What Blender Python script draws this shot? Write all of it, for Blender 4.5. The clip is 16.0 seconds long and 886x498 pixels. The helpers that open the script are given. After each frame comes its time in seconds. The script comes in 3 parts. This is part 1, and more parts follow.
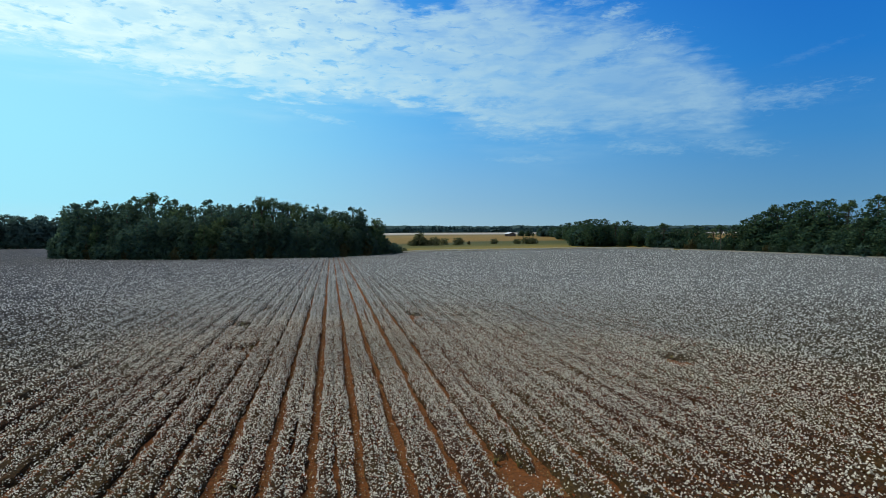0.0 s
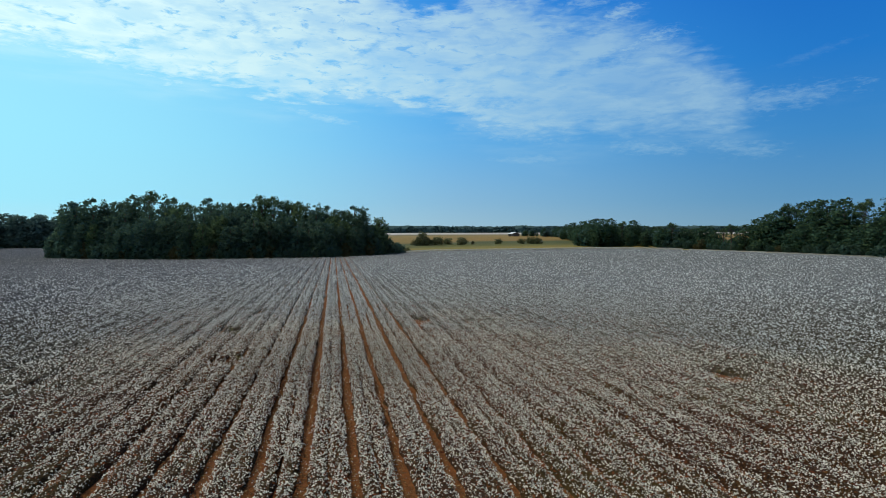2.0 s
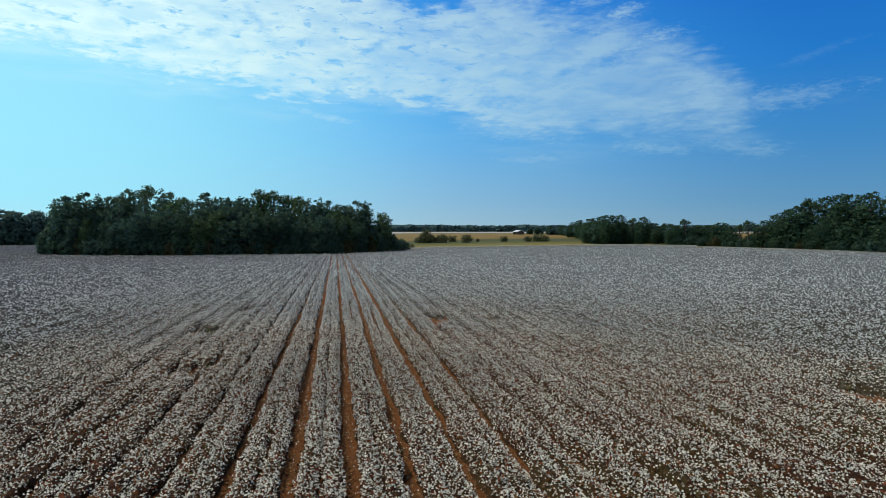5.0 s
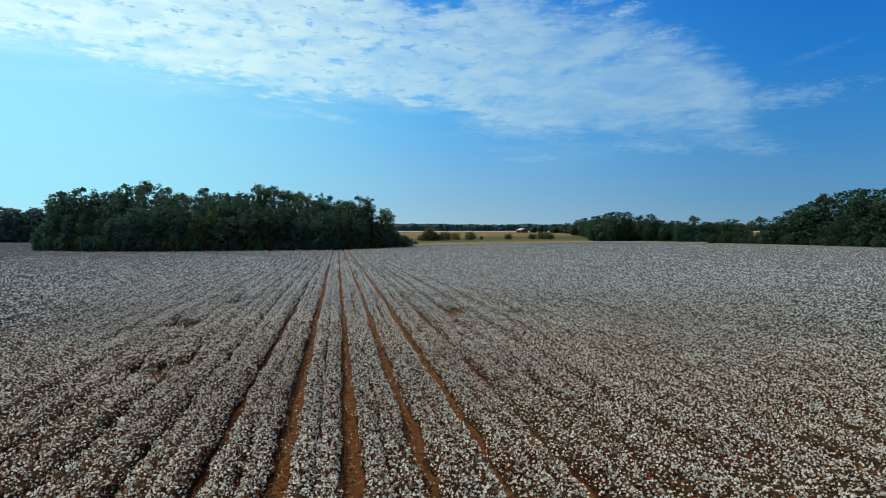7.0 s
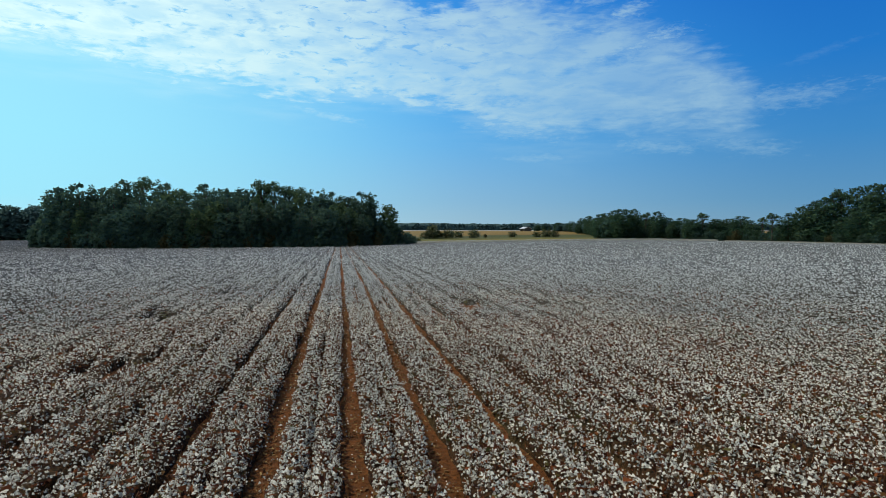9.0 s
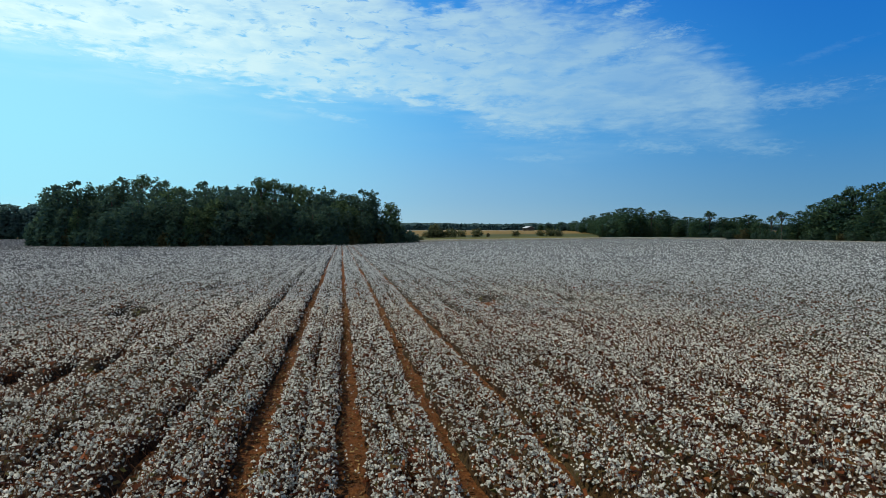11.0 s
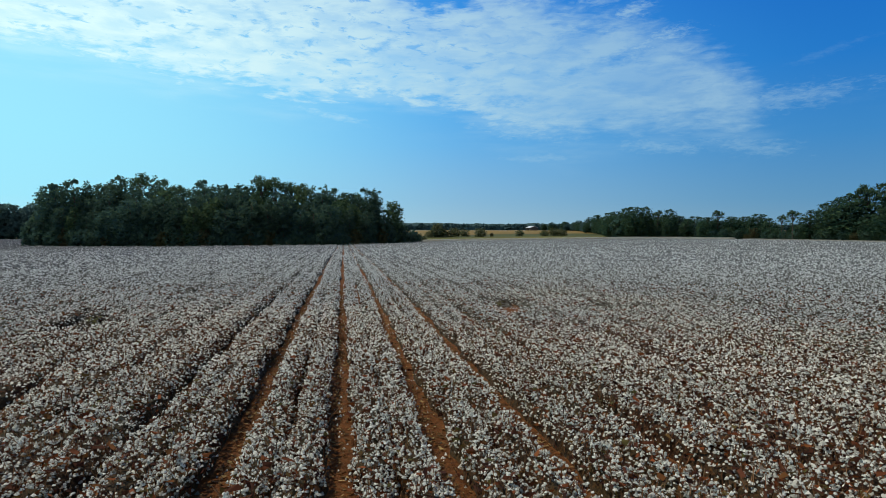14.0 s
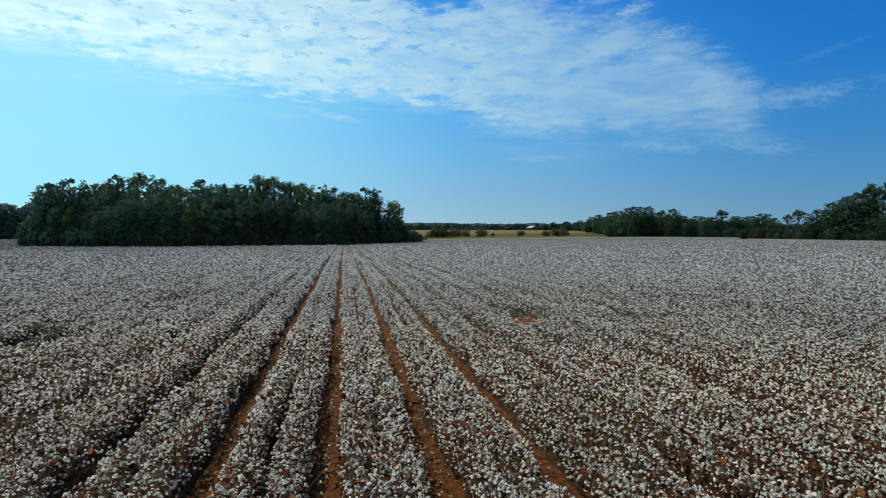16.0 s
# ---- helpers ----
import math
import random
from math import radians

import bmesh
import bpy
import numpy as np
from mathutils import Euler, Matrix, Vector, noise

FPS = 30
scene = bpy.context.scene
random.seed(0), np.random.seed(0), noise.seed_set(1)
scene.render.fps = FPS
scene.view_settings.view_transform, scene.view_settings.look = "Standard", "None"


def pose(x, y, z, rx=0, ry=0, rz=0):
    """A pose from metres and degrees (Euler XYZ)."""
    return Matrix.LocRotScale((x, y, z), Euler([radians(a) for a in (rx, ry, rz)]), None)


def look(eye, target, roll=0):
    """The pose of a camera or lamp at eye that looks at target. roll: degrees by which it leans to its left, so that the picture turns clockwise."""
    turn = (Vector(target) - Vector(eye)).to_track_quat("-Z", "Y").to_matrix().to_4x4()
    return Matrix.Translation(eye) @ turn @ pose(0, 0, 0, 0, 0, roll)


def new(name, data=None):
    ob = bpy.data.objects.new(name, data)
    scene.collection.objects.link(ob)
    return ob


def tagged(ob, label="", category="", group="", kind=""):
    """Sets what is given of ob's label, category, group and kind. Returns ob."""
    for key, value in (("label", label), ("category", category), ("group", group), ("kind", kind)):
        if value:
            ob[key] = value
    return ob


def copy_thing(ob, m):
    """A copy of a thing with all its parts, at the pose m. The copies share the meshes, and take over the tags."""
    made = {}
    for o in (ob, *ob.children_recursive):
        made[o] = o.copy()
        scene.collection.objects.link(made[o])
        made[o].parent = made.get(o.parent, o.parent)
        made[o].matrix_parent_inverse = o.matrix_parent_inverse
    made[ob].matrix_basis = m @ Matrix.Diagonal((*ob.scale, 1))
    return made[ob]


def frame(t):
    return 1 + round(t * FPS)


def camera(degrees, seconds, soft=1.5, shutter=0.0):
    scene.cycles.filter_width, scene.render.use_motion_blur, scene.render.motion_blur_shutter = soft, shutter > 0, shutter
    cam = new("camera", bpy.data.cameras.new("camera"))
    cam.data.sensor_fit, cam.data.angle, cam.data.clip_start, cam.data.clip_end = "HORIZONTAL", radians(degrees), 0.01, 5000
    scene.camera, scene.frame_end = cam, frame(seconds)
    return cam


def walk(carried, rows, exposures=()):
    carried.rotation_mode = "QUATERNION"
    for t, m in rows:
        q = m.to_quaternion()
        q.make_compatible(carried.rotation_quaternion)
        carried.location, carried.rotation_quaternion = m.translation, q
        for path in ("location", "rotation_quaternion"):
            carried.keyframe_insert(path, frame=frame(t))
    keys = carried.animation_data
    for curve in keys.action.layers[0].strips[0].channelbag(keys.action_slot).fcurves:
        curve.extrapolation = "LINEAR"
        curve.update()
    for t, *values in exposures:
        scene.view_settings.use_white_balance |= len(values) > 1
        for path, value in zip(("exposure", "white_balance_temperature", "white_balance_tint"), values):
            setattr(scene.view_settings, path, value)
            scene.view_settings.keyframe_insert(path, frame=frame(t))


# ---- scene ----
cam = camera(74.0, 16.0, soft=0.8)
# seconds, eye, target, roll: a drone sinking slowly along the rows
PATH = [
    (0, (0.001, -3.451, 8.076), (18.70, 94.74, 5.07), -0.20),
    (0.5, (0.094, -2.371, 8.062), (18.67, 95.84, 5.08), -0.18),
    (1, (0.175, -1.213, 7.999), (18.63, 97.03, 5.03), -0.16),
    (1.5, (0.245, 0.011, 7.900), (18.61, 98.27, 4.93), -0.14),
    (2, (0.304, 1.290, 7.771), (18.59, 99.56, 4.80), -0.12),
    (2.5, (0.354, 2.612, 7.617), (18.57, 100.89, 4.63), -0.10),
    (3, (0.397, 3.965, 7.438), (18.56, 102.25, 4.44), -0.08),
    (3.5, (0.433, 5.338, 7.236), (18.54, 103.64, 4.21), -0.07),
    (4, (0.463, 6.720, 7.012), (18.52, 105.03, 3.97), -0.05),
    (6.5, (0.562, 13.454, 5.630), (18.26, 111.82, 2.47), 0.01),
    (7, (0.576, 14.709, 5.333), (18.21, 113.09, 2.15), 0.02),
    (7.5, (0.591, 15.919, 5.043), (18.15, 114.32, 1.84), 0.03),
    (8, (0.606, 17.078, 4.766), (18.08, 115.48, 1.55), 0.04),
    (8.5, (0.622, 18.183, 4.510), (18.01, 116.61, 1.28), 0.05),
    (9, (0.639, 19.232, 4.278), (17.95, 117.67, 1.04), 0.05),
    (11.5, (0.756, 23.611, 3.572), (17.72, 122.10, 0.34), 0.08),
    (12, (0.787, 24.328, 3.512), (17.69, 122.83, 0.28), 0.08),
    (12.5, (0.821, 25.003, 3.470), (17.67, 123.53, 0.25), 0.08),
    (13, (0.857, 25.643, 3.440), (17.64, 124.17, 0.23), 0.08),
    (13.5, (0.896, 26.258, 3.415), (17.63, 124.80, 0.21), 0.08),
    (14, (0.937, 26.858, 3.393), (17.62, 125.40, 0.19), 0.08),
    (14.5, (0.980, 27.455, 3.375), (17.63, 126.01, 0.17), 0.08),
    (15, (1.025, 28.063, 3.366), (17.65, 126.62, 0.16), 0.08),
    (15.5, (1.072, 28.698, 3.381), (17.69, 127.26, 0.16), 0.07),
    (16, (1.119, 29.378, 3.445), (17.74, 127.94, 0.21), 0.07),
]
walk(cam, [(t, look(eye, target, roll)) for t, eye, target, roll in PATH])

# ---------------------------------------------------------------- light
SUN_AZ, SUN_EL = radians(-55), radians(56)      # azimuth from +y towards +x
scene.view_settings.exposure = 0.0

sun_data = bpy.data.lights.new("sun", "SUN")
sun_data.energy, sun_data.angle, sun_data.color = 3.0, radians(0.6), (1.0, 0.90, 0.76)
sun = new("sun", sun_data)
sun_way = Vector((math.sin(SUN_AZ) * math.cos(SUN_EL), math.cos(SUN_AZ) * math.cos(SUN_EL), math.sin(SUN_EL)))
sun.matrix_world = look(sun_way * 200, (0, 0, 0))


class Net:
    """Short forms for building node trees."""

    def __init__(self, tree):
        self.tree = tree

    def add(self, kind, **values):
        n = self.tree.nodes.new(kind)
        for key, value in values.items():
            setattr(n, key, value)
        return n

    def link(self, a, b):
        self.tree.links.new(a, b)

    def put(self, socket, value):
        if hasattr(value, "links"):
            self.link(value, socket)
        elif value is not None:
            socket.default_value = value

    def math(self, op, a, b=None, c=None, clamp=False):
        n = self.add("ShaderNodeMath", operation=op, use_clamp=clamp)
        for k, v in enumerate((a, b, c)):
            self.put(n.inputs[k], v)
        return n.outputs[0]

    def noise(self, vector, scale, detail=4.0, rough=0.55, distortion=0.0):
        n = self.add("ShaderNodeTexNoise")
        self.put(n.inputs["Vector"], vector)
        n.inputs["Scale"].default_value, n.inputs["Detail"].default_value = scale, detail
        n.inputs["Roughness"].default_value, n.inputs["Distortion"].default_value = rough, distortion
        return n.outputs["Fac"]

    def ramp(self, fac, stops, mode="LINEAR"):
        n = self.add("ShaderNodeValToRGB")
        n.color_ramp.interpolation = mode
        e = n.color_ramp.elements
        while len(e) < len(stops):
            e.new(0.5)
        for k, (p, c) in enumerate(stops):
            e[k].position = p
        for k, (p, c) in enumerate(stops):
            e[k].color = (*c, 1) if isinstance(c, tuple) else (c, c, c, 1)
        self.put(n.inputs[0], fac)
        return n.outputs[0]

    def mix(self, fac, a, b, blend="MIX"):
        n = self.add("ShaderNodeMix", data_type="RGBA", blend_type=blend)
        self.put(n.inputs[0], fac)
        for socket, v in ((n.inputs[6], a), (n.inputs[7], b)):
            self.put(socket, (*v, 1) if isinstance(v, tuple) else v)
        return n.outputs[2]

    def step(self, x, a, b):
        n = self.add("ShaderNodeMapRange", interpolation_type="SMOOTHSTEP")
        self.put(n.inputs[0], x)
        self.put(n.inputs[1], a)
        self.put(n.inputs[2], b)
        return n.outputs[0]

    def stretch(self, vector, scale=(1, 1, 1), turn=0.0):
        n = self.add("ShaderNodeMapping")
        self.put(n.inputs[0], vector)
        n.inputs["Scale"].default_value = scale
        n.inputs["Rotation"].default_value = (0, 0, turn)
        return n.outputs[0]


def make_world():
    world = bpy.data.worlds.new("sky")
    scene.world = world
    world.use_nodes = True
    world.node_tree.nodes.clear()
    g = Net(world.node_tree)
    sky = g.add("ShaderNodeTexSky", sky_type="NISHITA", sun_disc=False, sun_elevation=SUN_EL, sun_rotation=SUN_AZ)
    sky.air_density, sky.dust_density, sky.ozone_density, sky.altitude = 1.0, 0.3, 3.0, 100
    way = g.add("ShaderNodeTexCoord").outputs["Generated"]
    part = g.add("ShaderNodeSeparateXYZ")
    g.link(way, part.inputs[0])
    x, y, z = part.outputs
    turn = g.math("ARCTAN2", x, y)
    az = g.math("MULTIPLY", turn, 57.2958)
    el = g.math("MULTIPLY", g.math("ARCSINE", z), 57.2958)
    # clear sky: deep blue overhead, pale cyan towards the sun's side, by height over the horizon
    e01 = g.math("DIVIDE", el, 90.0, clamp=True)
    sunny = g.ramp(e01, [(0.0, (0.42, 0.80, 0.94)), (0.03, (0.34, 0.82, 1.0)), (0.09, (0.34, 0.84, 1.03)), (0.16, (0.34, 0.82, 1.03)), (0.24, (0.12, 0.50, 0.90)), (0.38, (0.04, 0.18, 0.42)), (1.0, (0.012, 0.06, 0.16))])
    middle = g.ramp(e01, [(0.0, (0.33, 0.54, 0.67)), (0.03, (0.25, 0.50, 0.72)), (0.09, (0.145, 0.47, 0.84)), (0.16, (0.065, 0.42, 0.90)), (0.24, (0.03, 0.27, 0.78)), (0.38, (0.02, 0.10, 0.30)), (1.0, (0.012, 0.06, 0.16))])
    averse = g.ramp(e01, [(0.0, (0.15, 0.32, 0.47)), (0.03, (0.09, 0.28, 0.50)), (0.09, (0.035, 0.235, 0.56)), (0.16, (0.008, 0.18, 0.58)), (0.24, (0.003, 0.135, 0.55)), (0.38, (0.01, 0.08, 0.26)), (1.0, (0.012, 0.06, 0.16))])
    near_sun = g.math("COSINE", g.math("SUBTRACT", turn, SUN_AZ))
    clear = g.mix(g.step(near_sun, 0.35, 0.95), g.mix(g.step(near_sun, -0.2, 0.6), averse, middle), sunny)
    behind = g.ramp(e01, [(0.0, (1.0, 1.04, 1.06)), (0.1, (0.80, 0.88, 0.98)), (0.24, (0.32, 0.42, 0.62)), (0.4, (0.03, 0.10, 0.26)), (1.0, (0.012, 0.06, 0.16))])
    clear = g.mix(g.step(near_sun, -0.30, -0.85), clear, behind)
    clear = g.mix(1.0, clear, (8.7, 8.7, 8.7), "MULTIPLY")
    clear = g.mix(0.95, sky.outputs[0], clear)
    # the lower and the upper rim of the cloud bank, in degrees of height, by azimuth
    flat = g.add("ShaderNodeCombineXYZ")
    g.link(az, flat.inputs[0])
    g.link(g.math("MULTIPLY", el, 1.5), flat.inputs[1])
    dome = flat.outputs[0]
    a01 = g.math("DIVIDE", g.math("ADD", az, 40.0), 100.0, clamp=True)

    def rim(stops):
        return g.math("MULTIPLY", g.ramp(a01, [((a + 40) / 100, e / 40) for a, e in stops]), 40.0)
    low = rim([(-40, 14.4), (-26.9, 14.6), (-22.5, 14.9), (-18, 14.5), (-14.2, 13.2), (-9, 13.4), (-5.2, 12.5), (2.8, 12.8), (9.8, 11.7), (14.3, 10.2), (22, 8.5), (24.6, 9.4), (32.5, 9.2), (36.5, 8.4), (40.5, 12.0)])
    high = rim([(-40, 40), (1, 40), (5.0, 22.0), (8.2, 20.0), (11.0, 20.3), (14.4, 22.0), (17.8, 21.8), (20.4, 20.2), (24.5, 19.2), (27.5, 18.5), (31.6, 16.6), (34.8, 14.6), (37.0, 12.6), (39.5, 9.0)])
    tilted = g.stretch(dome, (1.0, 1.3, 1.0), 0.30)
    big = g.math("SUBTRACT", g.noise(tilted, 0.16, 3.0, 0.5), 0.5)
    ragged = g.math("SUBTRACT", g.noise(g.stretch(dome, (0.55, 1.35, 1.0), 0.22), 0.75, 5.0, 0.62, 0.3), 0.5)
    rough_rim = g.math("ADD", g.math("MULTIPLY", big, 2.6), g.math("MULTIPLY", ragged, 5.2))
    # the rim is crisp towards the sun and frays out away from it
    fray = g.math("ADD", 1.0, g.math("MULTIPLY", g.step(az, 8.0, 36.0), 1.5))
    lower = g.step(g.math("DIVIDE", g.math("ADD", g.math("SUBTRACT", el, low), rough_rim), fray), -0.7, 1.1)
    upper = g.step(g.math("DIVIDE", g.math("ADD", g.math("SUBTRACT", high, el), rough_rim), fray), -0.7, 1.1)
    bank = g.math("MULTIPLY", lower, upper)
    puffs = g.noise(g.stretch(dome, (0.62, 1.25, 1.0), 0.30), 0.42, 6.0, 0.58, 0.25)
    ripple = g.noise(g.stretch(dome, (0.8, 1.6, 1.0), 0.42), 0.62, 5.0, 0.6, 0.5)
    veil = g.noise(g.stretch(dome, (0.3, 1.2, 1.0), 0.12), 0.30, 5.0, 0.55)
    mottled = g.step(az, 22.0, 2.0)
    gaps = g.math("MULTIPLY", g.step(ripple, 0.46, 0.30), g.math("ADD", 0.22, g.math("MULTIPLY", mottled, 0.6)))
    body = g.math("ADD", 0.68, g.math("MULTIPLY", g.step(puffs, 0.34, 0.60), 0.32))
    dense = g.math("ADD", 0.64, g.math("MULTIPLY", g.step(az, 34.0, -16.0), 0.30))
    thick = g.math("MULTIPLY", g.math("MULTIPLY", body, g.math("SUBTRACT", 1.0, gaps)), g.math("MULTIPLY", dense, g.math("ADD", 0.74, g.math("MULTIPLY", g.step(veil, 0.34, 0.56), 0.26))))

    shred = g.math("SUBTRACT", g.noise(g.stretch(dome, (0.7, 1.3, 1.0), 0.15), 2.2, 4.0, 0.6, 0.4), 0.5)

    def flecks(stops):
        """Single small clouds or gaps: azimuth, height, half length, half thickness, slope in degrees, strength."""
        total = None
        for a, e, w, h, slope, strength in stops:
            c, s = math.cos(radians(slope)), math.sin(radians(slope))
            dx, dy = g.math("SUBTRACT", az, a), g.math("SUBTRACT", el, e)
            u = g.math("ADD", g.math("MULTIPLY", dx, c / w), g.math("MULTIPLY", dy, s / w))
            v = g.math("SUBTRACT", g.math("MULTIPLY", dy, c / h), g.math("MULTIPLY", dx, s / h))
            far = g.math("SQRT", g.math("ADD", g.math("MULTIPLY", u, u), g.math("MULTIPLY", v, v)))
            far = g.math("ADD", far, g.math("ADD", g.math("MULTIPLY", ragged, 3.0), g.math("MULTIPLY", shred, 2.2)))
            m = g.math("MULTIPLY", g.step(far, 1.5, -0.4), strength)
            total = m if total is None else g.math("MAXIMUM", total, m)
        return total
    holes = flecks([(-7.0, 18.6, 2.8, 0.5, -48, 0.55), (3.6, 17.0, 2.0, 0.42, 33, 0.7), (21.8, 14.6, 1.1, 0.4, 25, 0.5), (26.5, 15.6, 2.2, 0.55, 8, 0.7), (15.8, 12.2, 2.4, 0.6, 3, 0.6),
                    (-15.2, 16.2, 2.0, 0.45, 14, 0.55), (-11.0, 17.4, 1.6, 0.5, 30, 0.5), (23.0, 18.0, 2.4, 0.5, 5, 0.55)])
    wisps = flecks([(27.2, 19.4, 1.5, 0.6, 10, 0.62), (25.6, 20.9, 3.4, 0.6, 12, 0.45), (29.2, 16.8, 2.8, 0.75, 8, 0.62), (39.8, 11.0, 4.8, 0.85, 3, 0.34), (42.4, 14.2, 2.6, 0.3, 12, 0.09),
                    (29.5, 7.6, 3.6, 0.55, -3, 0.34), (36.0, 7.6, 4.2, 0.8, -12, 0.28), (19.6, 6.9, 3.2, 0.4, 0, 0.26), (-1.0, 10.7, 3.0, 0.3, -10, 0.36), (-26.0, 14.6, 3.0, 0.4, 0, 0.5), (17.0, 9.4, 4.5, 0.6, -10, 0.4)])
    # the thin veil under the bank
    mist = g.math("MULTIPLY", g.math("MULTIPLY", g.step(g.math("SUBTRACT", el, low), -4.0, 0.5), upper), g.math("MULTIPLY", g.step(veil, 0.42, 0.72), 0.34))
    cover = g.math("MULTIPLY", g.math("MULTIPLY", bank, thick, clamp=True), g.math("SUBTRACT", 1.0, holes))
    cover = g.math("MAXIMUM", g.math("MAXIMUM", cover, wisps), mist)
    tone = g.mix(g.step(az, -28.0, 30.0), (6.9, 9.1, 9.1), (3.4, 5.3, 6.4))
    out = g.mix(cover, clear, tone)
    back = g.add("ShaderNodeBackground")
    back.inputs["Strength"].default_value = 0.115
    g.link(out, back.inputs[0])
    g.link(back.outputs[0], g.add("ShaderNodeOutputWorld").inputs[0])


make_world()

# ---------------------------------------------------------------- materials


def material(name, build, rough=0.9, translucent=0.0):
    m = bpy.data.materials.new(name)
    m.use_nodes = True
    g = Net(m.node_tree)
    shader = m.node_tree.nodes["Principled BSDF"]
    shader.inputs["Roughness"].default_value = rough
    shader.inputs["Specular IOR Level"].default_value = 0.2 if rough < 0.95 else 0.0
    colour, relief, depth = build(g)
    g.put(shader.inputs["Base Color"], (*colour, 1) if isinstance(colour, tuple) else colour)
    if relief is not None:
        b = g.add("ShaderNodeBump")
        b.inputs["Distance"].default_value = depth
        g.link(relief, b.inputs["Height"])
        g.link(b.outputs[0], shader.inputs["Normal"])
    if translucent:
        t = g.add("ShaderNodeBsdfTranslucent")
        g.put(t.inputs[0], (*colour, 1) if isinstance(colour, tuple) else colour)
        mix = g.add("ShaderNodeMixShader")
        mix.inputs[0].default_value = translucent
        g.link(shader.outputs[0], mix.inputs[1])
        g.link(t.outputs[0], mix.inputs[2])
        g.link(mix.outputs[0], m.node_tree.nodes["Material Output"].inputs[0])
    return m


def where(g):
    return g.add("ShaderNodeNewGeometry").outputs["Position"]


def island(g):
    return g.add("ShaderNodeNewGeometry").outputs["Random Per Island"]


def by_object(g):
    return g.add("ShaderNodeObjectInfo").outputs["Random"]


def soil_look(g):
    p = where(g)
    clods, wide = g.noise(p, 6.0, 8.0, 0.75), g.noise(p, 0.25, 3.0)
    straw = g.noise(g.stretch(p, (3.0, 14.0, 3.0)), 4.0, 3.0)
    c = g.ramp(clods, [(0.3, (0.042, 0.013, 0.004)), (0.5, (0.18, 0.054, 0.010)), (0.72, (0.38, 0.13, 0.023))])
    c = g.mix(g.math("MULTIPLY", g.step(straw, 0.48, 0.66), 0.5), c, (0.22, 0.13, 0.045))
    return g.mix(g.math("MULTIPLY", wide, 0.5), c, (0.17, 0.072, 0.019)), clods, 0.15


def canopy_look(g):
    p = where(g)
    fine, wide = g.noise(p, 14.0, 4.0, 0.7), g.noise(p, 0.18, 3.0)
    c = g.ramp(fine, [(0.35, (0.008, 0.003, 0.001)), (0.5, (0.034, 0.014, 0.004)), (0.70, (0.13, 0.046, 0.010))])
    c = g.mix(g.step(wide, 0.4, 0.65), c, g.ramp(fine, [(0.3, (0.014, 0.010, 0.003)), (0.7, (0.092, 0.056, 0.013))]))
    mixed = g.noise(p, 4.0, 4.0, 0.7)
    # the far part: small bolls among leaves, with distance haze put into the colour
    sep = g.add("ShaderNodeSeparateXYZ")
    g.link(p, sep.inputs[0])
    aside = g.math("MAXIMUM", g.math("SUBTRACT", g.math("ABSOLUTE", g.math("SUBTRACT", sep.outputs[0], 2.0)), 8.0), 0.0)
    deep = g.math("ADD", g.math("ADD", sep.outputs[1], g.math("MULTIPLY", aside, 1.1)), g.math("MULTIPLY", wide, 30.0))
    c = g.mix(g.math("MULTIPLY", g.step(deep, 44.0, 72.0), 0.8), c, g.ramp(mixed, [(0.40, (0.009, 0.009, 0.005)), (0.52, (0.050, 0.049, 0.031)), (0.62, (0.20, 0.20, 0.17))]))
    far_haze = g.math("MULTIPLY", g.step(deep, 62.0, 140.0), 0.9)
    return g.mix(far_haze, c, g.ramp(mixed, [(0.38, (0.018, 0.020, 0.020)), (0.5, (0.092, 0.102, 0.108)), (0.62, (0.29, 0.315, 0.33))])), fine, 0.05


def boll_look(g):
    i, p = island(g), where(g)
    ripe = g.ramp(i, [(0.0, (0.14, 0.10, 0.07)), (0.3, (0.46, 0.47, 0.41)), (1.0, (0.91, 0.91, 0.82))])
    # lint farther off: distance haze put into the colour, cooler and duller
    hazed = g.ramp(i, [(0.0, (0.13, 0.13, 0.12)), (0.3, (0.38, 0.41, 0.41)), (1.0, (0.66, 0.71, 0.71))])
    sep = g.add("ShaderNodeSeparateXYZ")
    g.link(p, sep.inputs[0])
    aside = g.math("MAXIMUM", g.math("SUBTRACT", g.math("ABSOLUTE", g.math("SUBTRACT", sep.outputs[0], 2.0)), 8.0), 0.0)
    return g.mix(g.step(g.math("ADD", g.math("ADD", sep.outputs[1], g.math("MULTIPLY", aside, 1.1)), g.math("MULTIPLY", g.noise(p, 0.12, 3.0), 50.0)), 62.0, 90.0), ripe, hazed), None, 0


def stalk_look(g):
    return g.ramp(island(g), [(0.0, (0.02, 0.007, 0.004)), (0.4, (0.075, 0.021, 0.008)), (0.78, (0.22, 0.058, 0.014)), (1.0, (0.08, 0.08, 0.02))]), None, 0


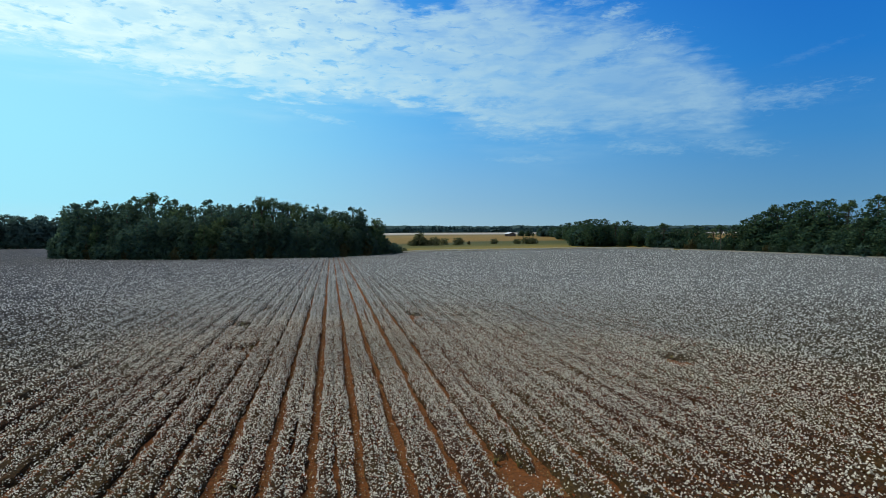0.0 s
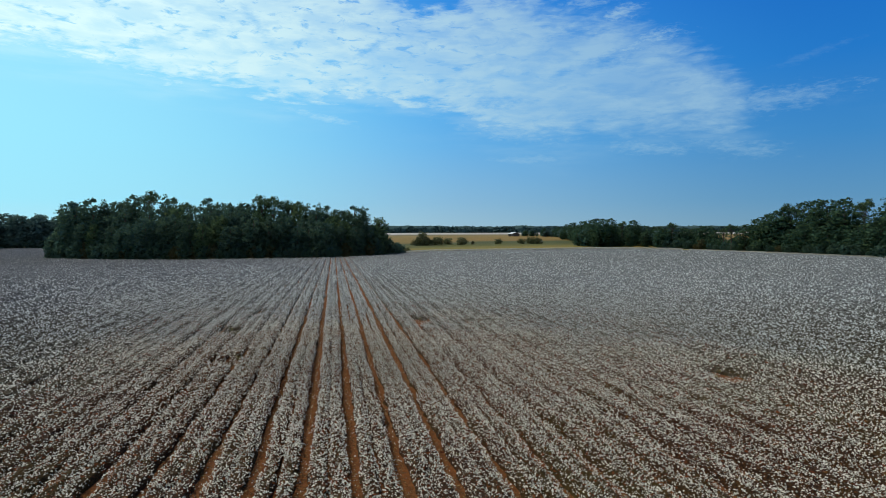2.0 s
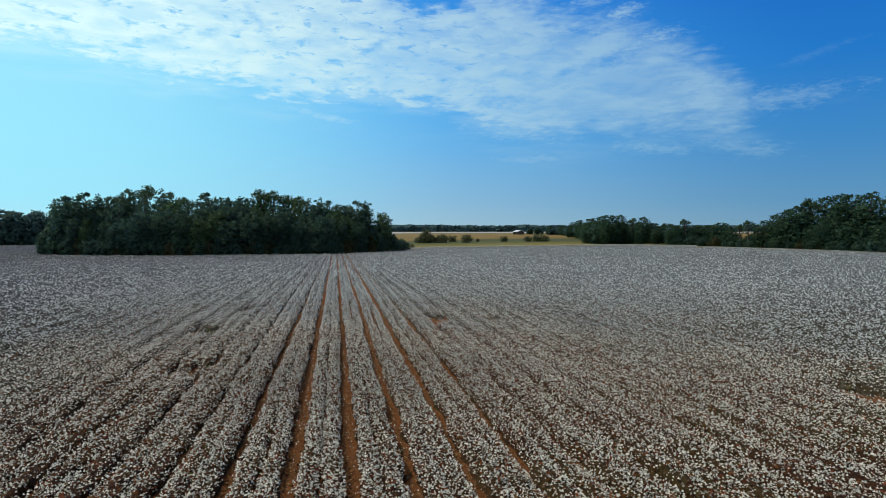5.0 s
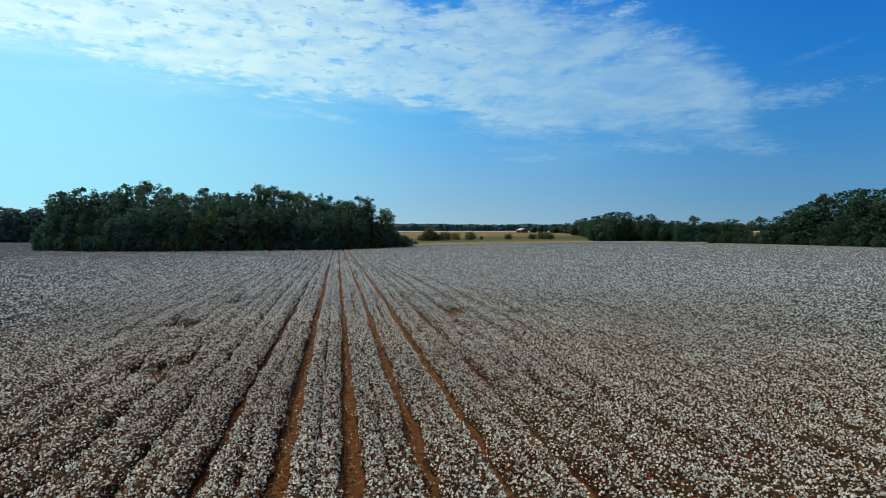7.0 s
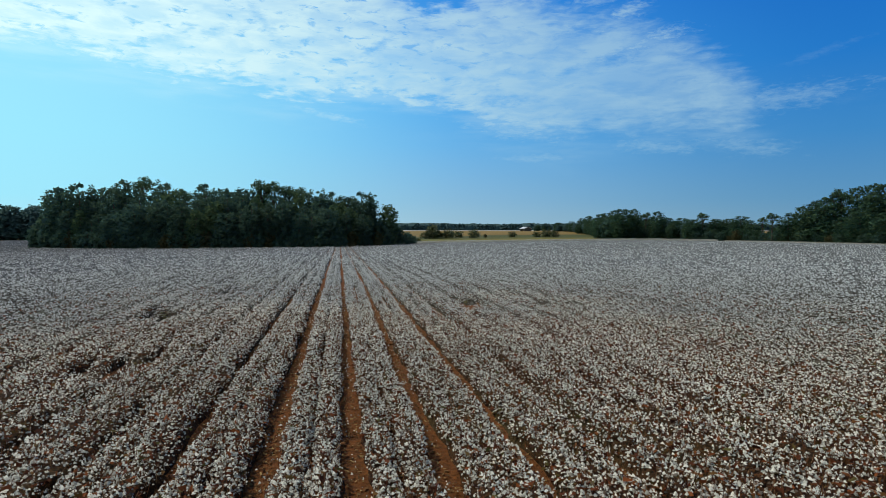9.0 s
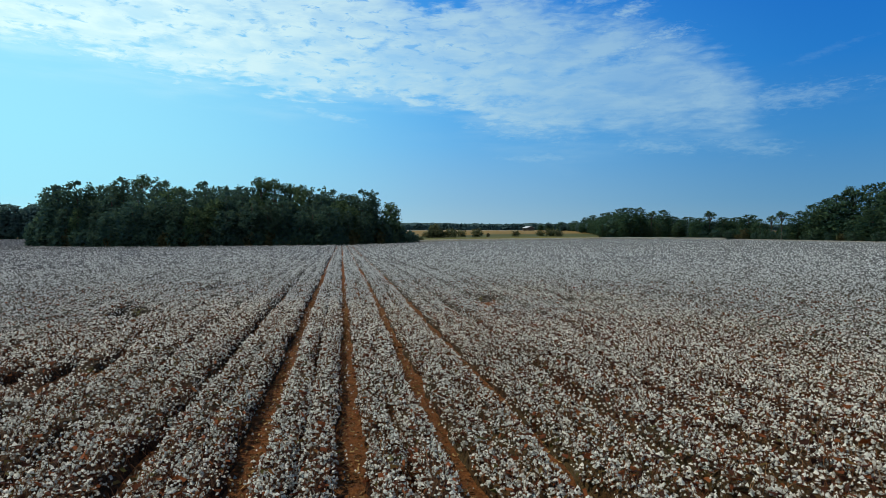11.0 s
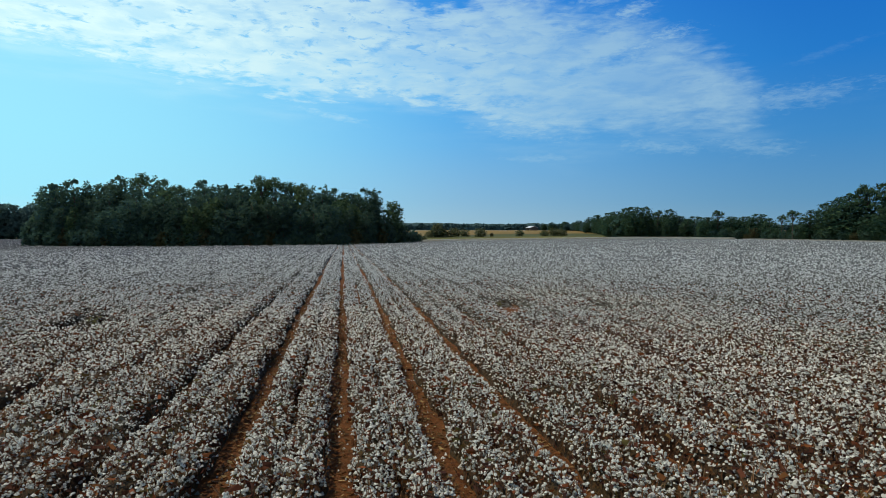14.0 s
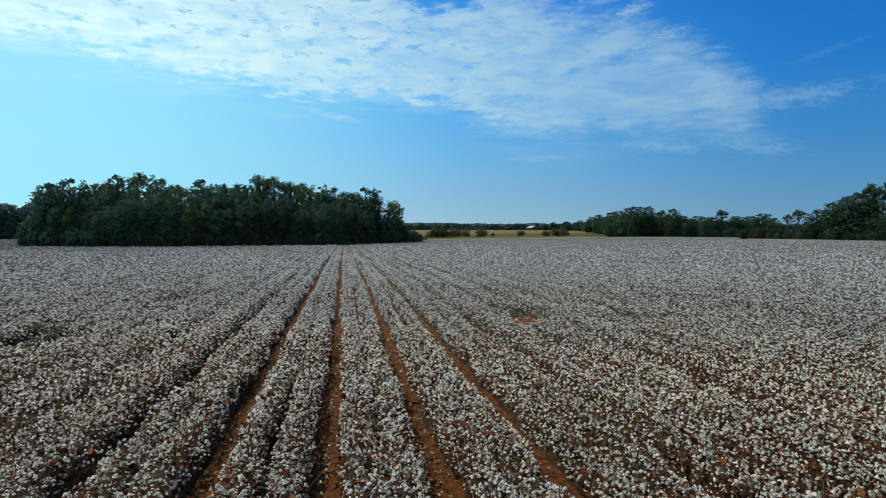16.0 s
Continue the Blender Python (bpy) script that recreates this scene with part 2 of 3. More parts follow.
def ground_look(g):
    p = where(g)
    part = g.add("ShaderNodeSeparateXYZ")
    g.link(p, part.inputs[0])
    fine, wide = g.noise(p, 0.7, 5.0, 0.65), g.noise(g.stretch(p, (0.4, 1.0, 1.0)), 0.02, 4.0)
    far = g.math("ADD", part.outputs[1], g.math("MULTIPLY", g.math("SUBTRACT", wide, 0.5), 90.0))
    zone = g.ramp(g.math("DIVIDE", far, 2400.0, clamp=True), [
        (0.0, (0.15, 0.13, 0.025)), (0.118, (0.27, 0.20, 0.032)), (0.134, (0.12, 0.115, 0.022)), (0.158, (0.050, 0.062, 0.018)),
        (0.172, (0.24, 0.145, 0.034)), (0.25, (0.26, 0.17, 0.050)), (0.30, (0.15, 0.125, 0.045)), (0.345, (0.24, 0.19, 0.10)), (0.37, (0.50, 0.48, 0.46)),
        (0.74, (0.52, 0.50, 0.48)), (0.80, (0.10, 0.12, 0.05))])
    c = g.mix(g.step(g.noise(g.stretch(p, (0.35, 1.0, 1.0)), 0.05, 5.0, 0.6), 0.42, 0.68), g.mix(g.step(fine, 0.35, 0.75), zone, g.mix(0.55, zone, (0.05, 0.06, 0.02))), g.mix(0.6, zone, (0.07, 0.085, 0.025)))
    return c, fine, 0.15


def leaf_look(dark, mid, light):
    def build(g):
        c = g.ramp(island(g), [(0.0, dark), (0.55, mid), (1.0, light)])
        return g.mix(g.math("MULTIPLY", by_object(g), 0.55), c, g.mix(0.5, c, (0.09, 0.12, 0.05))), None, 0
    return build


def bark_look(g):
    n = g.noise(g.stretch(where(g), (6, 6, 1)), 2.0, 4.0)
    return g.ramp(n, [(0.3, (0.05, 0.04, 0.03)), (0.7, (0.15, 0.12, 0.10))]), n, 0.05


def plain_look(a, b, scale=3.0):
    def build(g):
        n = g.noise(where(g), scale, 5.0)
        return g.ramp(n, [(0.3, a), (0.7, b)]), n, 0.01
    return build


SOIL = material("red_soil", soil_look)
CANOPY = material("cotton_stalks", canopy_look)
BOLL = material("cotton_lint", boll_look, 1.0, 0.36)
STALK = material("dry_leaf", stalk_look, 0.8, 0.15)
TWIG = material("bare_twig", lambda g: (g.ramp(island(g), [(0.0, (0.05, 0.018, 0.008)), (0.5, (0.17, 0.06, 0.022)), (1.0, (0.34, 0.19, 0.09))]), None, 0), 0.8)
LITTER = material("straw", lambda g: (g.ramp(island(g), [(0.0, (0.06, 0.03, 0.012)), (0.5, (0.17, 0.09, 0.03)), (1.0, (0.36, 0.25, 0.10))]), None, 0), 0.9)
STRAW = material("dry_grass", lambda g: (g.ramp(island(g), [(0.0, (0.42, 0.41, 0.34)), (1.0, (0.66, 0.65, 0.58))]), None, 0), 1.0, 0.45)
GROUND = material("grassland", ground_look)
LEAF = material("leaves", leaf_look((0.056, 0.112, 0.110), (0.068, 0.130, 0.104), (0.092, 0.154, 0.088)), 1.0, 0.5)
LEAF_PALE = material("pale_leaves", leaf_look((0.064, 0.122, 0.082), (0.085, 0.145, 0.080), (0.12, 0.18, 0.078)), 1.0, 0.4)
LEAF_RUST = material("rusty_leaves", leaf_look((0.066, 0.070, 0.042), (0.092, 0.088, 0.048), (0.12, 0.105, 0.05)), 1.0, 0.4)
# leaves of distant trees, the blue haze put into their colour
LEAF_HAZY = material("hazy_leaves", leaf_look((0.095, 0.175, 0.185), (0.105, 0.19, 0.19), (0.12, 0.205, 0.185)), 1.0, 0.5)
LEAF_OLIVE = material("olive_leaves", leaf_look((0.040, 0.090, 0.076), (0.055, 0.112, 0.072), (0.086, 0.138, 0.062)), 1.0, 0.4)
LEAF_DRY = material("dusty_leaves", leaf_look((0.105, 0.125, 0.075), (0.13, 0.15, 0.08), (0.17, 0.175, 0.085)), 1.0, 0.5)
LEAF_WEED = material("weed_leaves", leaf_look((0.10, 0.10, 0.02), (0.18, 0.17, 0.035), (0.32, 0.24, 0.05)), 0.9, 0.3)
# the farthest wood: bluish because haze is painted into the leaf colour
LEAF_FAR_HAZE = material("far_hazy_leaves", leaf_look((0.045, 0.085, 0.10), (0.050, 0.092, 0.105), (0.058, 0.10, 0.105)), 1.0)
BARK = material("bark", bark_look)
METAL = material("roof_metal", plain_look((0.48, 0.50, 0.52), (0.60, 0.62, 0.64)), 0.45)
BOARD = material("weathered_boards", plain_look((0.06, 0.05, 0.045), (0.12, 0.10, 0.085)), 0.9)

# ---------------------------------------------------------------- helpers


def mesh_of(name, verts, faces, mat, smooth=False):
    """A mesh from an array of places and an array of faces with the same number of corners each."""
    verts, faces = np.asarray(verts, np.float32), np.asarray(faces, np.int32)
    me = bpy.data.meshes.new(name)
    me.vertices.add(len(verts))
    me.vertices.foreach_set("co", verts.ravel())
    me.loops.add(faces.size)
    me.loops.foreach_set("vertex_index", faces.ravel())
    me.polygons.add(len(faces))
    me.polygons.foreach_set("loop_start", np.arange(0, faces.size, faces.shape[1], dtype=np.int32))
    me.polygons.foreach_set("use_smooth", np.full(len(faces), smooth))
    me.update(calc_edges=True)
    me.materials.append(mat)
    return me


def part(name, me, parent, label=""):
    ob = new(name, me)
    ob.parent = parent
    return tagged(ob, label)


def smooth01(x, a, b):
    t = np.clip((np.asarray(x, float) - a) / (b - a), 0, 1)
    return t * t * (3 - 2 * t)


def land(x, y):
    """The height of the ground: level by the path, falling to the woods, rising beyond to a low hill."""
    x, y = np.asarray(x, float), np.asarray(y, float)
    side = np.interp(x, [-400, -110, -20, 42, 110, 400], [-3.0, -2.6, -1.6, -1.0, 0.0, 0.1])
    hill = 3.2 * smooth01(y, 320, 520) * smooth01(x, -60, 60)
    return side * smooth01(y, 45, 215) + hill


def field_end(x):
    """Where the rows end, by x."""
    return np.interp(x, [-420, -113.5, -112.5, -80, -55, -25, 0, 14, 26, 42, 90, 125, 138, 145, 149, 150.5],
                     [424, 424, 256, 231, 217, 211, 209, 220, 237, 250, 240, 230, 212, 185, 150, 100])


FIELD_X = (-330.0, 150.0)
FIELD_Y0 = -22.0

# ---------------------------------------------------------------- ground
def ground_sheet():
    xs = np.unique(np.r_[-4200, -3000, -2000, -1400, -1000, -700, np.arange(-500, 501, 10.0), 700, 1000, 1400, 2000, 3000, 4200])
    ys = np.unique(np.r_[-3000, -1500, -700, -300, np.arange(-100, 561, 10.0), 600, 660, 740, 850, 1000, 1300, 1700, 2200, 3000, 4300])
    gx, gy = np.meshgrid(xs, ys)
    inside = (gx > FIELD_X[0] + 8) & (gx < FIELD_X[1] - 8) & (gy > FIELD_Y0 + 8) & (gy < field_end(gx) - 8)
    gz = land(gx, gy) - 0.25 * inside
    n, m = gx.shape
    k = np.arange(n * m).reshape(n, m)
    faces = np.stack([k[:-1, :-1], k[:-1, 1:], k[1:, 1:], k[1:, :-1]], -1).reshape(-1, 4)
    me = mesh_of("ground", np.stack([gx, gy, gz], -1).reshape(-1, 3), faces, GROUND, True)
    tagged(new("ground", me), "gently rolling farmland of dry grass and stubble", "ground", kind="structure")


def soil_sheet():
    xs = np.unique(np.r_[np.arange(FIELD_X[0], -112.4, 5.0), -113.5, -112.5, np.arange(-110, FIELD_X[1], 2.5), FIELD_X[1]])
    us = np.r_[np.linspace(0, 0.35, 40)[:-1], np.linspace(0.35, 1, 60)]
    gx, gu = np.meshgrid(xs, us)
    gy = FIELD_Y0 + gu * (field_end(gx) + 0.8 - FIELD_Y0)
    gz = land(gx, gy) + 0.02
    n, m = gx.shape
    k = np.arange(n * m).reshape(n, m)
    faces = np.stack([k[:-1, :-1], k[:-1, 1:], k[1:, 1:], k[1:, :-1]], -1).reshape(-1, 4)
    me = mesh_of("field_soil", np.stack([gx, gy, gz], -1).reshape(-1, 3), faces, SOIL, True)
    tagged(new("field_soil", me), "reddish brown bare soil between the cotton rows", "soil", kind="structure")


ground_sheet()
soil_sheet()

# ---------------------------------------------------------------- cotton
PITCH, FURROW = 0.762, 0.86          # rows stand in pairs, with an open furrow at FURROW and every two rows on
# bare spots: x, y, half width, half length, how bare
BARE = [(7.5, 50.8, 0.75, 1.8, 1.0), (-5.6, 37.6, 0.8, 1.7, 0.74), (20.4, 28.7, 0.9, 1.2, 1.0), (-7.2, 47.8, 0.8, 1.5, 0.72), (5.9, 14.8, 0.8, 1.5, 1.0),
        (11.5, 49.0, 0.5, 1.4, 0.7), (-6.5, 58.0, 0.6, 2.0, 0.6)]


def wave(seed, y, length):
    """Smooth random numbers from -1 to 1 along y."""
    r = np.random.RandomState(seed % 2**31).uniform(-1, 1, 4096)
    q = (np.asarray(y) + 2000.0) / length
    k = np.floor(q).astype(int)
    t = q - k
    t = t * t * (3 - 2 * t)
    return r[k % 4096] * (1 - t) + r[(k + 1) % 4096] * t


def patch(x, y):
    """Weaker growth in large soft patches, from 0 to 1."""
    n = np.sin(0.21 * x + 1.3 * np.sin(0.11 * y)) + np.sin(0.17 * y - 0.9 * np.sin(0.13 * x + 2.0)) + 0.7 * np.sin(0.45 * x + 0.38 * y + 1.0)
    return smooth01(n, 0.2, 1.9)


def stand(x, y):
    """How well the plants stand: 1, less on the bare spots."""
    s = np.ones_like(y)
    ragged = 0.22 * wave(31, y + 3.1 * x, 0.5) + 0.15 * wave(32, y - 2.0 * x, 1.2)
    for bx, by, rx, ry, bare in BARE:
        s *= 1 - bare * (1 - smooth01(np.hypot((x - bx) / rx, (y - by) / ry) + ragged, 0.6, 1.4))
    return s * (1.0 - 0.13 * patch(x, y))


def row_centre(k):
    """The middle of row k: the two rows of a pair lean together over their closed middle."""
    pair, second = divmod(k, 2)
    return FURROW + PITCH * (2 * pair + 1) + (0.306 if second else -0.306)


def row_shape(k, y):
    x = row_centre(k) + 0.05 * wave(k * 7 + 1, y, 1.3) + 0.05 * wave(k * 7 + 2, y, 14)
    ok = stand(x, y)
    half = (0.263 + 0.075 * wave(k * 7 + 3, y, 0.55) + 0.03 * wave(k * 7 + 4, y, 5)) * (0.5 + 0.5 * ok) + 0.015 + 0.06 * smooth01(y, 45, 90)
    half = half * (1 - 0.05 * smooth01(np.abs(x - 2.1), 4.0, 3.0) * smooth01(y, 24, 34)) + (0.06 * smooth01(x, -1.2, -3.0) + 0.085 * smooth01(x, 5.0, 8.5)) * smooth01(y, 16, 32)
    # one wheel track has stayed open
    open_track = np.exp(-((x - FURROW - 4 * PITCH) / 0.62) ** 2) * smooth01(y, 26, 32)
    half = half - 0.085 * open_track
    tall = (0.59 + 0.09 * wave(k * 7 + 5, y, 0.6) + 0.06 * wave(k * 7 + 6, y, 9)) * (1 - 0.2 * open_track) * ok - 0.12 * smooth01(ok, 0.42, 0.12)
    return x, half, tall, ok


def canopy(k, ys, cross):
    x, half, tall, ok = row_shape(k, ys)
    base = land(x, ys) + 0.02
    u = np.array(cross)
    lift = np.array([{1.0: 0.0, 0.0: 1.0}.get(abs(a), 0.78) for a in cross])
    r = np.random.RandomState(k + 900)
    gx = x[:, None] + half[:, None] * u + r.uniform(-0.06, 0.06, (len(ys), len(u)))
    gz = base[:, None] + tall[:, None] * 0.54 * lift * r.uniform(0.85, 1.12, (len(ys), len(u)))
    gy = np.repeat(ys[:, None], len(u), 1)
    i = np.arange(gx.size).reshape(gx.shape)
    faces = np.stack([i[:-1, :-1], i[:-1, 1:], i[1:, 1:], i[1:, :-1]], -1).reshape(-1, 4)
    return np.stack([gx, gy, gz], -1).reshape(-1, 3), faces


CAP_V = np.array([(1, 0, -0.4), (0, 1, -0.3), (-1, 0, -0.4), (0, -1, -0.3), (0.2, 0.1, 1.05)], float)
CAP_F = np.array([(0, 1, 4), (1, 2, 4), (2, 3, 4), (3, 0, 4)])
# a lock of lint: a rounded, ridged lump
LOCK_V = np.array([(1, 0.1, -0.35), (0.1, 0.85, -0.45), (-1, -0.1, -0.35), (-0.1, -0.85, -0.45), (0.5, 0.12, 0.52), (-0.45, -0.1, 0.62)], float)
LOCK_F = np.array([(0, 1, 4), (1, 5, 4), (1, 2, 5), (2, 3, 5), (3, 4, 5), (3, 0, 4)])
SPECK_V = np.array([(1, 0, -0.45), (-0.5, 0.87, -0.45), (-0.5, -0.87, -0.45), (0.1, 0.05, 0.75)], float)
SPECK_F = np.array([(0, 1, 3), (1, 2, 3), (2, 0, 3)])


def reach(x, y):
    """The distance from which a spot of the field is seen at the nearest, by how far ahead of the flight it comes into view."""
    low = np.interp(y, [14, 26, 29, 32, 37], [18, 12.4, 9.5, 8, 7.6])
    ahead = np.maximum(np.maximum(low, np.maximum((x - 2.2) / 1.06, (-0.8 - x) / 0.51)), y - 29.4)
    eye = y - ahead
    high = np.interp(eye, [-3.5, 4, 13.5, 19, 24, 29.4], [8, 7.4, 5.6, 4.3, 3.5, 3.4]) - 0.4
    d = np.sqrt(ahead ** 2 + (x - 0.7) ** 2 + high ** 2)
    return d * (1 + 1.05 * np.clip((-3.5 - eye) / 6.0, 0, 1))


def grain(x, y):
    """How coarsely a spot of the field is built: 1 beside the path, more with the distance."""
    return np.maximum(reach(x, y), 8.0) / 8.0


def scatter(k, y0, y1, density):
    """Places along row k: y, x, height and the grain, by a density in pieces a square metre."""
    r = np.random.RandomState(k + 5000)
    mids = np.arange(y0 + 0.25, y1, 0.5)
    n = r.poisson(density(grain(row_centre(k), mids)) * PITCH * 0.5)
    y = np.repeat(mids, n) + r.uniform(-0.25, 0.25, n.sum())
    x, half, tall, ok = row_shape(k, y)
    u = r.uniform(-1, 1, len(y))
    u = np.sign(u) * np.abs(u) ** 0.8
    keep = r.uniform(0, 1, len(y)) < 0.04 + 0.96 * ok ** 1.5 * (1 - 0.28 * smooth01(x, -1.5, -5.0) * smooth01(y, 40, 30))
    h = tall * (1.0 - 0.5 * np.abs(u) ** 2.4) * (1.08 - r.uniform(0, 1, len(y)) * (0.56 + 0.3 * u ** 2))
    x = x + u * half * 1.04
    z = land(x, y) + 0.02 + np.maximum(h, 0.015)
    return x[keep], y[keep], z[keep], grain(x, y)[keep], r


def pieces(shape_v, shape_f, x, y, z, size, r, odd=0.4):
    n, m = len(x), len(shape_v)
    turn = r.uniform(0, 6.283, n)
    v = shape_v[None] * size[:, None, None] * r.uniform(1 - odd, 1 + odd, (n, m, 3)) * r.uniform(1 - odd / 2, 1 + odd / 1.6, (n, 1, 3))
    c, s = np.cos(turn)[:, None], np.sin(turn)[:, None]
    out = np.stack([v[..., 0] * c - v[..., 1] * s + x[:, None], v[..., 0] * s + v[..., 1] * c + y[:, None], v[..., 2] + z[:, None]], -1)
    f = shape_f[None] + (np.arange(n) * m)[:, None, None]
    return out.reshape(-1, 3), f.reshape(-1, shape_f.shape[1])


def join(parts):
    vs, fs, at = [], [], 0
    for v, f in parts:
        vs.append(v)
        fs.append(f + at)
        at += len(v)
    return np.concatenate(vs), np.concatenate(fs)


def boll_size(g):
    return np.clip(0.0094 * g, 0.0262, 0.09)


def boll_density(g):
    return 0.178 * boll_size(g) ** -2.0 * np.minimum(1.0, 1.6 / g) ** 0.95 * np.minimum(1.0, 7.0 / g) ** 0.6


def bolls(k, y0, y1):
    """Open bolls: near the path each is a handful of separate locks of lint, farther off one tuft."""
    x, y, z, g, r = scatter(k, y0, y1, boll_density)
    size = boll_size(g) * r.uniform(0.7, 1.3, len(x))
    near = g < r.uniform(1.15, 1.55, len(x))
    out = [pieces(SPECK_V, SPECK_F, x[~near], y[~near], z[~near], size[~near] * 1.12, r, 0.45)]
    if near.any():
        n = np.repeat(np.flatnonzero(near), r.randint(2, 4, near.sum()))
        a, o = r.uniform(0, 6.283, len(n)), 0.55 * size[n] * r.uniform(0.4, 1.2, len(n))
        out.append(pieces(LOCK_V, LOCK_F, x[n] + o * np.cos(a), y[n] + o * np.sin(a), z[n] + r.uniform(-0.6, 0.5, len(n)) * size[n], 0.72 * size[n], r, 0.42))
    return join(out)


LEAF_V = np.array([(-1, -0.35, 0), (1, -0.35, 0.2), (1, 0.35, 0), (-1, 0.35, -0.2)], float)
LEAF_F = np.array([(0, 1, 2, 3)])


def dry_leaves(k, y0, y1):
    x, y, z, d, r = scatter(k, y0, y1, lambda g: np.where(g < 4.2, 80.0 * (np.maximum(g, 1.9) / 1.9) ** -2.0, 0))
    z = z - 0.05
    v, f = pieces(LEAF_V, LEAF_F, x, y, z, 0.05 * r.uniform(0.5, 1.3, len(x)), r)
    v[:, 2] += r.uniform(-0.03, 0.05, len(v))
    return v, f


def stems(k, y0, y1):
    """Thin bare twigs that stand up between the bolls."""
    x, y, z, d, r = scatter(k, y0, y1, lambda g: np.where(g < 2.2, 110.0, 0))
    n = len(x)
    w, l = r.uniform(0.004, 0.008, n), r.uniform(0.10, 0.26, n)
    a, lean = r.uniform(0, 6.283, n), r.normal(0, 0.35, (n, 2)) * l[:, None]
    foot = np.stack([x, y, np.maximum(z - l * 0.75, land(x, y) + 0.03)], -1)
    side = np.stack([w * np.cos(a), w * np.sin(a), 0 * w], -1)
    tip = foot + np.stack([lean[:, 0], lean[:, 1], l], -1)
    return np.stack([foot - side, foot + side, tip + side * 0.6, tip - side * 0.6], 1).reshape(-1, 3), np.arange(n * 4).reshape(-1, 4)


def far_steps(end):
    return np.r_[np.arange(8, 55, 0.45), np.arange(55, 120, 1.0), np.arange(120, end, 3.0), end]


def cotton_rows():
    first, last = math.floor((FIELD_X[0] - FURROW) / PITCH) + 1, math.ceil((FIELD_X[1] - FURROW) / PITCH) - 2
    rest_canopy, rest_bolls = [], []
    for k in range(first, last):
        xc = row_centre(k)
        end = float(field_end(xc))
        if -24 < xc < 44:
            ys = np.r_[np.arange(FIELD_Y0, 8, 1.5), far_steps(end)]
            v, f = canopy(k, ys, (-1.0, -0.6, 0.0, 0.6, 1.0))
            row = tagged(new("cotton_row", None), "row of defoliated cotton plants with open white bolls on red soil", "cotton plants", "cotton rows", "stuff")
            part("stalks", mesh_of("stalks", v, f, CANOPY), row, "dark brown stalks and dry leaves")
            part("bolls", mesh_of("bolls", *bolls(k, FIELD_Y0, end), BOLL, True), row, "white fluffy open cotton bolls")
            part("leaves", mesh_of("leaves", *dry_leaves(k, 8, min(end, 75)), STALK), row, "rust-brown dry leaves")
            if -9 < xc < 16:
                part("twigs", mesh_of("twigs", *stems(k, 26, 46), TWIG), row, "thin reddish brown bare twigs")
        else:
            ys = np.r_[np.arange(FIELD_Y0, 20, 4), np.arange(20, 110, 2.0), np.arange(110, end, 5.0), end] if -45 < xc < 110 else np.r_[np.arange(FIELD_Y0, end, 5.0), end]
            ys = ys[ys <= end]
            rest_canopy.append(canopy(k, ys, (-1.0, 0.0, 1.0)))
            rest_bolls.append(bolls(k, FIELD_Y0, end))
    field = tagged(new("cotton_field", None), "wide field of ripe white cotton in long rows", "cotton field", kind="stuff")
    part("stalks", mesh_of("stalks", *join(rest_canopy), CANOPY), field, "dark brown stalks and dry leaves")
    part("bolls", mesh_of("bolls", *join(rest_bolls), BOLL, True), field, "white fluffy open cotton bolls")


cotton_rows()


def litter():
    """Straw, dead leaves and fallen lint on the open furrows."""
    r = np.random.RandomState(404)
    x, y = [], []
    for k in range(-14, 26):
        xf = FURROW + 2 * PITCH * k
        n = 2400 if -5 < k < 8 else 600
        x.append(xf + r.normal(0, 0.12, n))
        y.append(r.uniform(12, 62, n))
    x, y = np.concatenate(x), np.concatenate(y)
    z = land(x, y) + 0.03
    lint = r.uniform(0, 1, len(x)) < 0.10
    v, f = pieces(LEAF_V, LEAF_F, x[~lint], y[~lint], z[~lint], r.uniform(0.012, 0.042, (~lint).sum()), r)
    v[:, 2] += r.uniform(0, 0.03, len(v))
    tagged(new("dead_leaves", mesh_of("dead_leaves", v, f, LITTER)), "straw and rust-brown dead leaves lying in the furrows", "leaf litter", kind="stuff")
    v, f = pieces(CAP_V, CAP_F, x[lint], y[lint], z[lint], r.uniform(0.012, 0.03, lint.sum()), r)
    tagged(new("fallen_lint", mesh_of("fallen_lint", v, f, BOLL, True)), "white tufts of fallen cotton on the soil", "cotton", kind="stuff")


litter()


